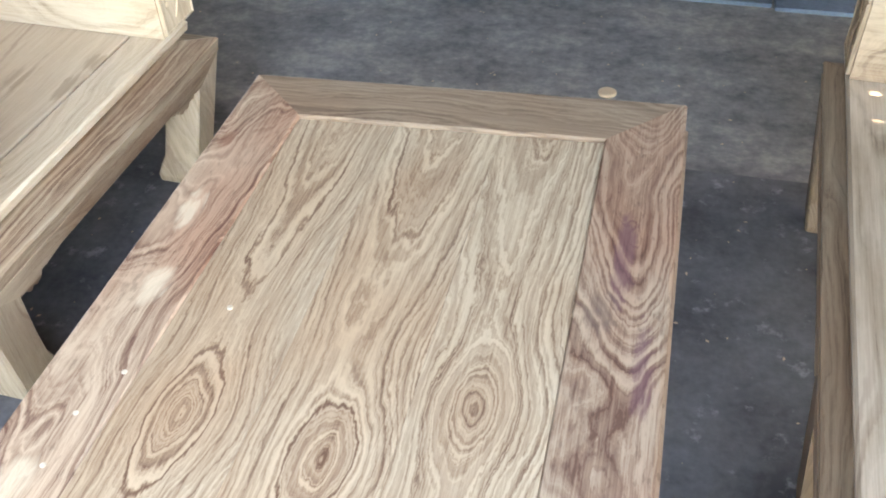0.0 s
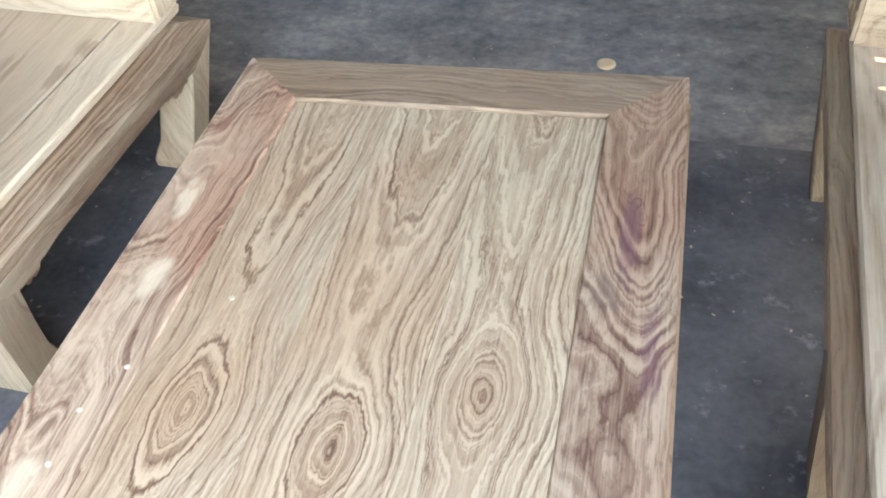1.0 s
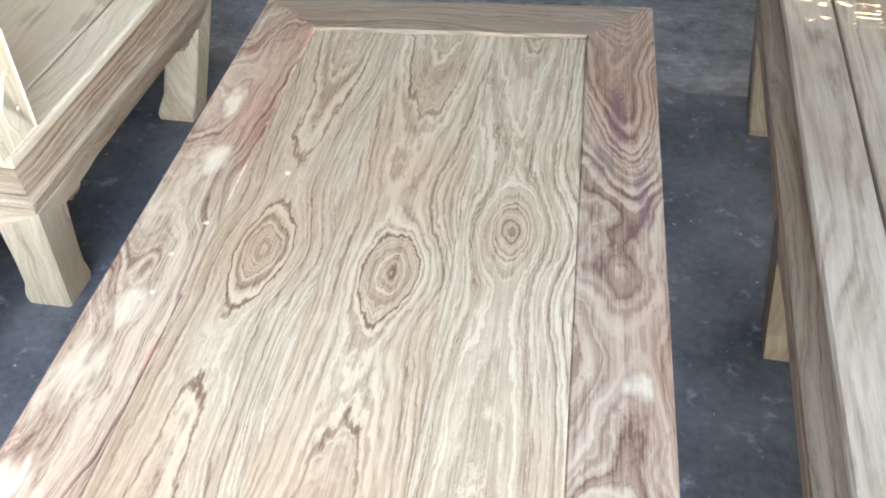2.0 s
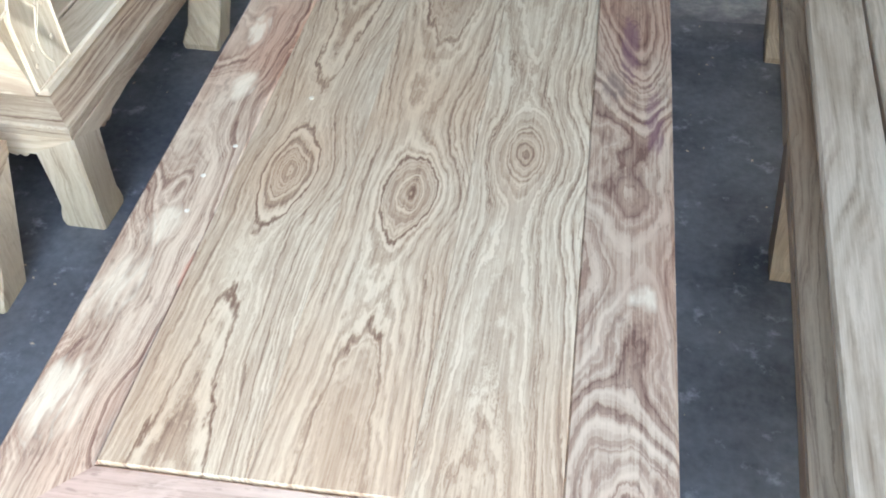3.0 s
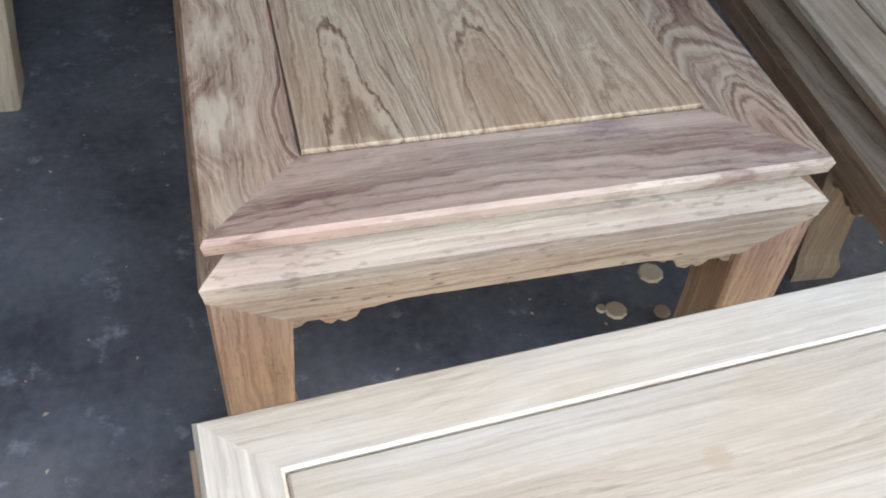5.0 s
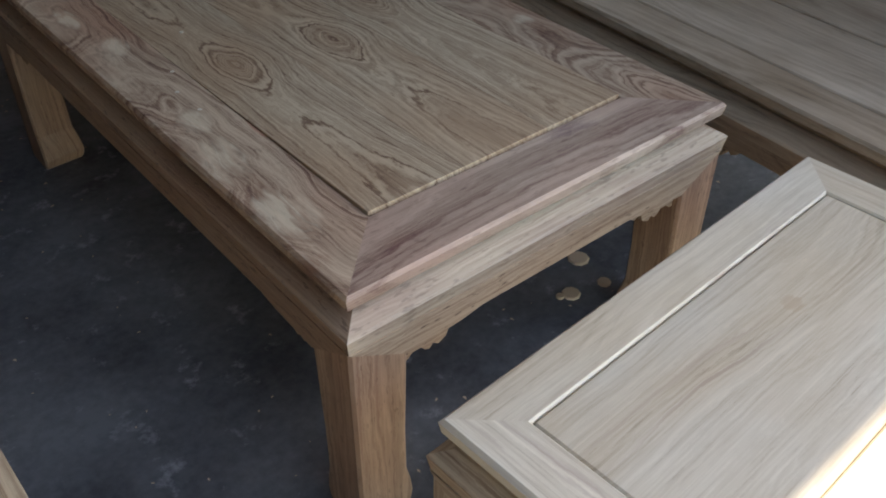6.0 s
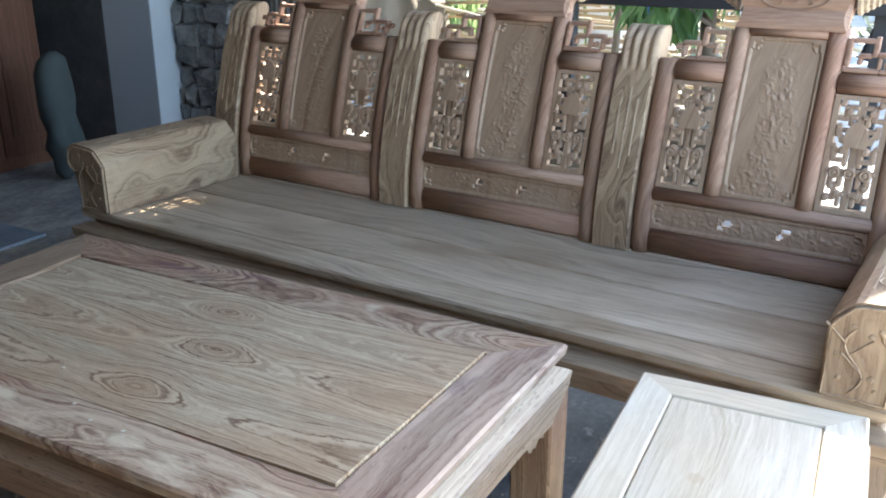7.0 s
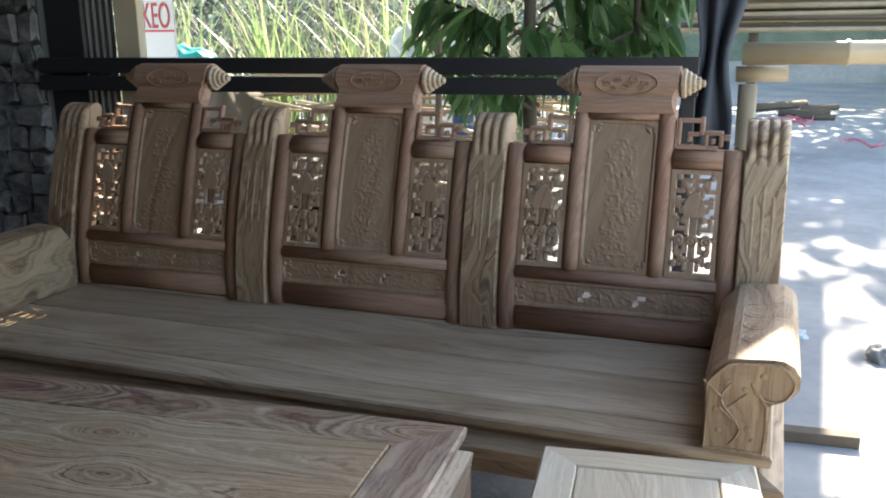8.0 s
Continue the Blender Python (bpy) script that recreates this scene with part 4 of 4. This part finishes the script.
# dark furniture stored beyond the far end
for x0, x1, y0, h in ((0.9, 1.55, 4.0, 2.1), (1.62, 2.3, 4.05, 2.0), (-0.2, 0.6, 4.1, 1.6)):
    w = thing("wardrobe", pose((x0 + x1) / 2, y0, 0), "dark red-brown wooden wardrobe against the wall", "wardrobe", "stored wardrobes")
    hw = (x1 - x0) / 2
    solid("body", -hw, hw, 0, 0.45, 0, h, mat_wardrobe, parent=w)
    for s in (-1, 1):
        d = solid("door", min(s * 0.004, s * (hw - 0.02)), max(s * 0.004, s * (hw - 0.02)), -0.022, -0.001, 0.08, h - 0.08, mat_wardrobe, parent=w)
        solid("door_panel", min(s * 0.06, s * (hw - 0.08)), max(s * 0.06, s * (hw - 0.08)), -0.032, -0.0225, 0.2, h - 0.2, mat_wardrobe, parent=d)
bm = bmesh.new()
turned(bm, [(0, 0.03), (0.3, 0.03), (0.34, 0.045), (0.4, 0.03), (1.0, 0.026), (1.05, 0.04), (1.1, 0.026), (1.75, 0.024)], (1.55, 3.6, 0), "z", 12)
tagged(part("turned_post", bm, mat_wardrobe, smooth=True), "loose turned brown wooden post standing upright", "post")
bm = bmesh.new()
bmesh.ops.create_icosphere(bm, subdivisions=3, radius=0.2, matrix=Matrix.LocRotScale((2.02, 3.6, 0.36), None, (0.5, 0.5, 1.7)))
for v in bm.verts:
    v.co += v.normal * 0.07 * noise.noise(v.co * 7)
    v.co.z = max(v.co.z, 0.0)
tagged(part("sack", bm, mat_sack, smooth=True), "pale greenish woven sack slumped on the floor", "sack")
for y0, x0, x1 in ((2.90, 0.18, 0.70), (2.88, 0.71, 1.3)):
    solid("blue_board", x0, x1, y0, y0 + 0.7, -0.003, 0.012, mat_bluesheet, "pale blue scuffed board lying on the floor", "board", group="blue boards", bevel=0.002)
bm = bmesh.new()
turned(bm, [(-0.003, 0.018), (0.0, 0.026), (0.006, 0.027), (0.009, 0.02)], (0.234, 2.29, 0), "z", 11)
tagged(part("wood_offcut", bm, mat_shaving), "small round pale disc on the floor", "offcut")

# pale discs standing in for small spots of sunlight under the table
for x, y, r in ((0.373, 0.258, 0.024), (0.275, 0.186, 0.02), (0.357, 0.167, 0.015), (0.25, 0.195, 0.009)):
    bm = bmesh.new()
    turned(bm, [(0.0, r), (0.003, r * 1.04), (0.006, r * 0.9)], (x, y, 0), "z", 9)
    tagged(part("wood_offcut", bm, mat_shaving), "small round pale disc on the floor", "offcut", "offcuts under the table")
rng = random.Random(55)
verts, faces = [], []
for i in range(520):
    x, y = rng.uniform(-1.9, 0.9), rng.uniform(-0.6, 2.8)
    r, a = rng.uniform(0.0015, 0.006), rng.uniform(0, 6.28)
    k = len(verts)
    verts += [(x + r * q * math.cos(a + t), y + r * q * math.sin(a + t), 0.0012 + 0.001 * (j % 2)) for j, (t, q) in enumerate(((0, 1.0), (1.4, 0.5), (3.0, 1.1), (4.6, 0.6)))]
    faces.append((k, k + 1, k + 2, k + 3))
me = bpy.data.meshes.new("wood_chips")
me.from_pydata(verts, [], faces)
me.materials.append(mat_shaving)
tagged(new("wood_chips", me), "fine pale wood chips scattered over the floor", "wood chips", kind="stuff")

# ---- yard behind the sofa ----
rail = thing("fence", pose(2.62, 0, 0), "low fence of two black square steel beams", "fence")
for z0, z1 in ((1.118, 1.192), (1.03, 1.104)):
    solid("beam", -0.03, 0.03, -0.42, 2.84, z0, z1, mat_black, parent=rail)
for y in (-0.38, 0.9, 2.2):
    solid("post", 0.031, 0.085, y - 0.03, y + 0.03, -0.02, 1.18, mat_black, parent=rail)


def pole(name, a, b, r, material, parent=None, nodes=0, k=9):
    a, b = Vector(a), Vector(b)
    turn = (b - a).to_track_quat("Z", "Y").to_matrix()
    n = max(1, nodes)
    prof = []
    for i in range(n + 1):
        t = i / n
        if nodes and 0 < i < n:
            prof += [(t - 0.006, r), (t - 0.002, r * 1.14), (t + 0.002, r * 1.14), (t + 0.006, r)]
        else:
            prof.append((t, r))
    bm = bmesh.new()
    loft(bm, [[a + (b - a) * t + turn @ Vector((q * math.cos(2 * math.pi * i / k), q * math.sin(2 * math.pi * i / k), 0)) for i in range(k)] for t, q in prof])
    return part(name, bm, material, parent, smooth=True)


barrier = thing("bamboo_barrier", pose(0, 0, 0), "dry bamboo poles lashed to a bamboo post", "barrier")
pole("post", (2.95, -0.63, -0.02), (2.95, -0.63, 1.06), 0.042, mat_bamboo, barrier, 4)
pole("pole", (2.98, -0.60, 1.192), (3.0, -3.2, 1.212), 0.051, mat_bamboo, barrier, 6)
pole("pole", (3.05, -0.58, 1.098), (3.07, -0.80, 1.101), 0.037, mat_bamboo, barrier, 1)

# hanging dark cloth
bm = bmesh.new()
rows = []
for j in range(33):
    t = j / 32
    z = 2.72 - 1.92 * t
    half = 0.13 - 0.06 * math.exp(-((t - 0.80) / 0.1) ** 2) + 0.015 * math.cos(t * 5)
    slide = 0.01 + 0.09 * t ** 3
    row = []
    for i in range(25):
        u = -1 + i / 12
        row.append(bm.verts.new((2.80 + 0.035 * math.sin(u * 7 + 5 * t) + 0.05 * noise.noise(Vector((u * 2.2, t * 5, 0))), -0.53 + slide + u * half, z + (0.06 * u if j == 32 else 0))))
    rows.append(row)
for p, q in zip(rows, rows[1:]):
    for i in range(24):
        bm.faces.new((p[i], p[i + 1], q[i + 1], q[i]))
cloth = part("hanging_cloth", bm, mat_cloth, smooth=True)
cloth.modifiers.new("thick", "SOLIDIFY").thickness = 0.006
tagged(cloth, "dark blue-black cloth hanging in folds by the fence", "cloth")


def leaf_cloud(name, leaves, material, parent=None):
    """Many leaves in one mesh. leaves: (place, direction, length, width)."""
    verts, faces = [], []
    for p, d, ln, wd in leaves:
        d = Vector(d).normalized()
        side = d.cross(Vector((0.3, 0.5, 0.81))).normalized()
        up = side.cross(d)
        k = len(verts)
        p = Vector(p)
        sag = Vector((0, 0, -0.18 * ln))
        low, high = p + d * ln * 0.3 + sag * 0.1, p + d * ln * 0.68 + sag * 0.45
        lift = up * wd * 0.3
        verts += [p, low + side * wd + lift, low, low - side * wd + lift, high + side * wd * 0.8 + lift, high, high - side * wd * 0.8 + lift, p + d * ln + sag]
        faces += [(k, k + 1, k + 2), (k, k + 2, k + 3), (k + 1, k + 4, k + 5, k + 2), (k + 2, k + 5, k + 6, k + 3), (k + 4, k + 7, k + 5), (k + 5, k + 7, k + 6)]
    me = bpy.data.meshes.new(name)
    me.from_pydata([tuple(v) for v in verts], [], faces)
    me.materials.append(material)
    ob = new(name, me)
    ob.parent = parent
    return ob


def sapling(x, y, h, r, spread, n, seed, low, label):
    rng = random.Random(seed)
    root = thing("sapling", pose(x, y, -0.02), label, "tree", "saplings behind the fence")
    bm = bmesh.new()
    rings = []
    for i in range(9):
        t = i / 8
        q = r * (1 - 0.6 * t)
        cx, cy = 0.06 * math.sin(t * 4 + seed), 0.05 * math.sin(t * 3 + 2 * seed)
        rings.append([(cx + q * math.cos(a * math.pi / 4), cy + q * math.sin(a * math.pi / 4), h * t) for a in range(8)])
    loft(bm, rings)
    part("trunk", bm, mat_bark, root, smooth=True)
    leaves = []
    for b in range(14):
        z = h * rng.uniform(low, 1.0)
        a = rng.uniform(0, 2 * math.pi)
        ln = spread * rng.uniform(0.5, 1.0)
        tip = Vector((math.cos(a) * ln, math.sin(a) * ln, z + 0.25 * ln))
        base = Vector((0, 0, z - 0.1))
        pole("limb", base, tip, r * 0.22, mat_bark, root, k=5)
        for i in range(n):
            p = base.lerp(tip, rng.uniform(0.35, 1.05)) + Vector((rng.gauss(0, 0.05), rng.gauss(0, 0.05), rng.gauss(0, 0.03)))
            leaves.append((p, (rng.gauss(math.cos(a) * 0.5, 0.6), rng.gauss(math.sin(a) * 0.5, 0.6), -rng.uniform(0.3, 1.6)), rng.uniform(0.16, 0.26), rng.uniform(0.028, 0.042)))
    leaf_cloud("crown", leaves, mat_leaf, root)
    return root


sapling(3.35, 0.38, 2.2, 0.05, 0.62, 24, 3, 0.42, "young tree with long drooping green leaves")
sapling(3.5, -0.05, 2.4, 0.025, 0.5, 18, 8, 0.46, "slim young tree with drooping leaves")
sapling(4.6, 1.35, 2.5, 0.03, 0.55, 18, 5, 0.5, "thin young tree with sparse leaves")


def tall_grass(name, spots, n, h, material, label, seed):
    rng = random.Random(seed)
    verts, faces = [], []
    for x, y, s in spots:
        for i in range(n):
            a, ln, wd = rng.uniform(0, 2 * math.pi), h * rng.uniform(0.45, 1.1), rng.uniform(0.008, 0.019)
            px, py, bow = x + rng.gauss(0, s), y + rng.gauss(0, s), rng.uniform(0.1, 0.55)
            k = len(verts)
            for j in range(6):
                t = j / 5
                out, up = bow * ln * t ** 2.2, ln * (t - 0.35 * bow * t ** 3)
                w = wd * (1 - t ** 2) + 0.001
                cx, cy = px + out * math.cos(a), py + out * math.sin(a)
                verts += [(cx - w * math.sin(a), cy + w * math.cos(a), up - 0.02), (cx + w * math.sin(a), cy - w * math.cos(a), up - 0.02)]
            faces += [(k + 2 * j, k + 2 * j + 1, k + 2 * j + 3, k + 2 * j + 2) for j in range(5)]
    me = bpy.data.meshes.new(name)
    me.from_pydata(verts, [], faces)
    me.materials.append(material)
    return tagged(new(name, me), label, "grass", kind="stuff")


rng = random.Random(17)
tall_grass("tall_grass", [(6.9 + 0.9 * rng.random(), 5.2 - 0.5 * i + rng.uniform(-0.15, 0.15), rng.uniform(0.06, 0.16)) for i in range(8)], 60, 2.0, mat_grass, "clumps of tall sunlit green grass along the yard", 11)
tall_grass("dry_stalks", [(8.6 + 0.5 * (i % 2), 6.2 - 0.4 * i, 0.3) for i in range(13)], 30, 2.3, mat_stalk, "thin grey-brown dry stalks behind the grass", 12)
rng = random.Random(21)
hedge = []
for i in range(11000):
    y = rng.uniform(0.2, 16)
    z = rng.random() ** 0.8 * (2.6 + 1.1 * noise.noise(Vector((y * 0.6, 1, 0))))
    hedge.append(((12.5 + rng.gauss(0, 0.5) + 0.4 * math.sin(y), y, z), (rng.gauss(0, 1), rng.gauss(0, 1), rng.gauss(0, 0.7)), rng.uniform(0.12, 0.28), rng.uniform(0.025, 0.055)))
tagged(leaf_cloud("hedge", hedge, mat_hedge), "grey-green bushes at the far side of the yard", "bushes", kind="stuff")
sheet("low_wall", 19.6, 19.9, -9, 3, -0.02, 0.42, mat_ground, "low grey concrete wall at the end of the yard", "wall")
sheet("backdrop", 22, 22.3, -20, 30, -0.02, 5.6, mottled("far_green", (0.10, 0.13, 0.09), (0.20, 0.23, 0.17), 1.2, 0.9), "hazy green bank beyond the yard", "backdrop")

# sign board with red lettering
sign = thing("sign_board", pose(5.0, 3.70, 0, 0, 0, -8), "white board with red hand-painted letters", "sign")
solid("board", 0, 0.02, -0.16, 0.19, 0.9, 1.78, mat_white, parent=sign)
solid("leg", 0.021, 0.05, -0.02, 0.02, -0.02, 1.7, mat_bamboo, parent=sign)
solid("red_line", -0.004, -0.0005, -0.16, 0.19, 1.295, 1.31, mat_redpaint, parent=sign, bevel=0)
txt = bpy.data.curves.new("lettering", "FONT")
txt.body, txt.size, txt.extrude, txt.align_x = "KEO", 0.16, 0.002, "CENTER"
lettering = new("lettering", txt)
lettering.data.materials.append(mat_redpaint)
lettering.parent = sign
lettering.matrix_basis = pose(-0.004, 0.015, 1.325, 90, 0, -90) @ Matrix.Diagonal((0.9, 1.75, 1, 1))


def heap(name, x, y, sx, sy, sz, material, label, category, seed, z=-0.02):
    bm = bmesh.new()
    bmesh.ops.create_icosphere(bm, subdivisions=4, radius=1.0)
    for v in bm.verts:
        q = v.co.copy()
        v.co *= 1 + 0.28 * noise.noise(q * 2.2 + Vector((seed, 0, 0))) + 0.1 * noise.noise(q * 6 + Vector((seed, 3, 0)))
        v.co = Vector((x + v.co.x * sx, y + v.co.y * sy, z + max(0, v.co.z + 0.2) * sz))
    return tagged(part(name, bm, material, smooth=True), label, category)


heap("soil_mound", 5.7, 3.7, 0.42, 0.55, 0.84, mat_bark, "heap of dark soil and scraps", "soil", 4)
heap("teal_tarp", 5.6, 3.82, 0.2, 0.26, 0.20, mat_teal, "teal plastic tarp draped over a pile", "tarp", 2, z=0.92)
heap("white_tarp", 7.2, 2.15, 0.5, 0.62, 1.05, mat_tarp, "white plastic tarp over a sloping pile", "tarp", 5)
bm = bmesh.new()
turned(bm, [(0.0, 0.08), (0.02, 0.09), (0.25, 0.092), (0.27, 0.096), (0.5, 0.092), (0.72, 0.09), (0.76, 0.05), (0.84, 0.04)], (6.0, 1.5, -0.02), "z", 16)
tagged(part("plastic_can", bm, mat_blue, smooth=True), "blue plastic can standing in the yard", "can")

# boards added behind the fence to darken what shows through the sofa back
timber = thing("timber_stack", pose(3.05, 1.15, 0), "stack of dark boards added behind the fence", "timber stack")
rng = random.Random(13)
for layer in range(7):
    for i in range(3):
        y0, ln = rng.uniform(-1.0, -0.75), rng.uniform(1.6, 1.95)
        solid("board", -0.22 + i * 0.15 + rng.uniform(-0.01, 0.01), -0.09 + i * 0.15, y0, y0 + ln, -0.02 + layer * 0.075, 0.04 + layer * 0.075, mat_board, parent=timber)

# heaps of bamboo sticks
rng = random.Random(31)
def stick_heap(cx, cy, w, z0, z1, n, r, ln, label, lean=0.5):
    root = thing("stick_heap", pose(cx, cy, 0), label, "bamboo heap", "bamboo heaps")
    for i in range(n):
        t = i / n
        z = z0 + (z1 - z0) * t
        y = rng.uniform(-w, w)
        a = rng.gauss(math.pi / 2, lean)
        d = Vector((math.cos(a), math.sin(a), rng.gauss(0, 0.08))) * ln * rng.uniform(0.5, 1.0)
        c = Vector((rng.gauss(0, 0.25), y, z))
        p, q = c - d / 2, c + d / 2
        p.z, q.z = max(p.z, r), max(q.z, r)
        pole("stick", p, q, r * rng.uniform(0.6, 1.2), mat_bamboo, root, k=6)
stick_heap(6.0, 1.9, 1.6, -0.01, 0.98, 110, 0.016, 1.4, "untidy heap of thin dry bamboo sticks")
rack = thing("bamboo_rack", pose(9.0, -2.2, 0), "stack of long dry bamboo poles on trestles", "bamboo rack")
for y in (-1.9, 1.3):
    pole("trestle", (0, y, -0.02), (0, y, 1.2), 0.05, mat_bark, rack)
# every third pole is dark, to stand for the shaded gaps between poles
for i in range(26):
    z, x = 1.24 + 0.075 * (i // 4), -0.12 + 0.09 * (i % 4)
    pole("pole", (x, -2.4 + rng.uniform(-0.3, 0.3), z + rng.uniform(-0.02, 0.02)), (x, 1.9 + rng.uniform(-0.5, 0.5), z + rng.uniform(-0.02, 0.05)), rng.uniform(0.024, 0.036), mat_bark if i % 3 == 1 else mat_bamboo, rack, 4, 7)
for x, y, ln, r, a in ((13.4, -1.55, 1.1, 0.06, -46), (13.3, -2.1, 0.6, 0.045, -66), (12.4, -1.8, 0.7, 0.05, -80), (11.9, -1.9, 0.5, 0.04, -85)):
    d = Vector((math.cos(radians(a)), math.sin(radians(a)), 0)) * ln / 2
    ob = pole("log", Vector((x, y, r - 0.02)) - d, Vector((x, y, r - 0.02)) + d, r, mat_bark, k=10)
    tagged(ob, "grey-brown cut log lying on the yard", "log", "logs on the yard")
solid("plank", 1.61, 1.665, -1.0, -0.72, -0.02, 0.02, mat_bark, "narrow dark plank lying on the concrete", "plank", bevel=0.003)
heap("stone", 2.5, -1.2, 0.07, 0.05, 0.05, mat_stone, "small dark stone on the concrete", "stone", 8)
heap("rag", 2.7, -0.86, 0.06, 0.08, 0.03, mat_pillar, "crumpled pale blue rag on the concrete", "rag", 6)
for i, (x, y) in enumerate(((11.5, -1.5), (11.7, -1.75), (11.3, -1.62), (9.3, -2.1))):
    bm = bmesh.new()
    rings = []
    for j in range(24):
        t = j / 23
        c = Vector((x + 0.3 * math.sin(t * 7 + i), y + 0.45 * (t - 0.5), 0.0 + 0.03 * abs(math.sin(t * 9))))
        rings.append([c + Vector((0.014 * math.cos(a), 0, 0.014 * math.sin(a))) for a in (0, 1.57, 3.14, 4.71)])
    loft(bm, rings)
    tagged(part("twine", bm, mat_pink), "tangled pink plastic twine on the ground", "twine", "twine scraps")

# unseen tree on the sun side of the yard, added to shade it
rng = random.Random(77)
tree = thing("shade_tree", pose(14.0, -4.6, -0.02), "broad leafy tree out of view, added to shade the yard", "tree", "shade trees")
pole("trunk", (0, 0, 0), (0.2, 0.3, 3.6), 0.18, mat_bark, tree)
crown = []
for b in range(48):
    a, q = rng.uniform(0, 6.28), 3.6 * math.sqrt(rng.random())
    c = Vector((0.9 * q * math.cos(a), 1.2 + q * math.sin(a), rng.uniform(3.4, 6.0)))
    if b < 14:
        pole("limb", (0.15, 0.25, 2.6 + 0.06 * b), c, 0.045, mat_bark, tree, k=5)
    for i in range(120):
        crown.append((c + Vector((rng.gauss(0, 0.5), rng.gauss(0, 0.5), rng.gauss(0, 0.3))), (rng.gauss(0, 1), rng.gauss(0, 1), -rng.random()), rng.uniform(0.2, 0.34), rng.uniform(0.05, 0.09)))
leaf_cloud("crown", crown, mat_leaf, tree)
copy_thing(tree, pose(18.6, -5.4, -0.02, 0, 0, 25))
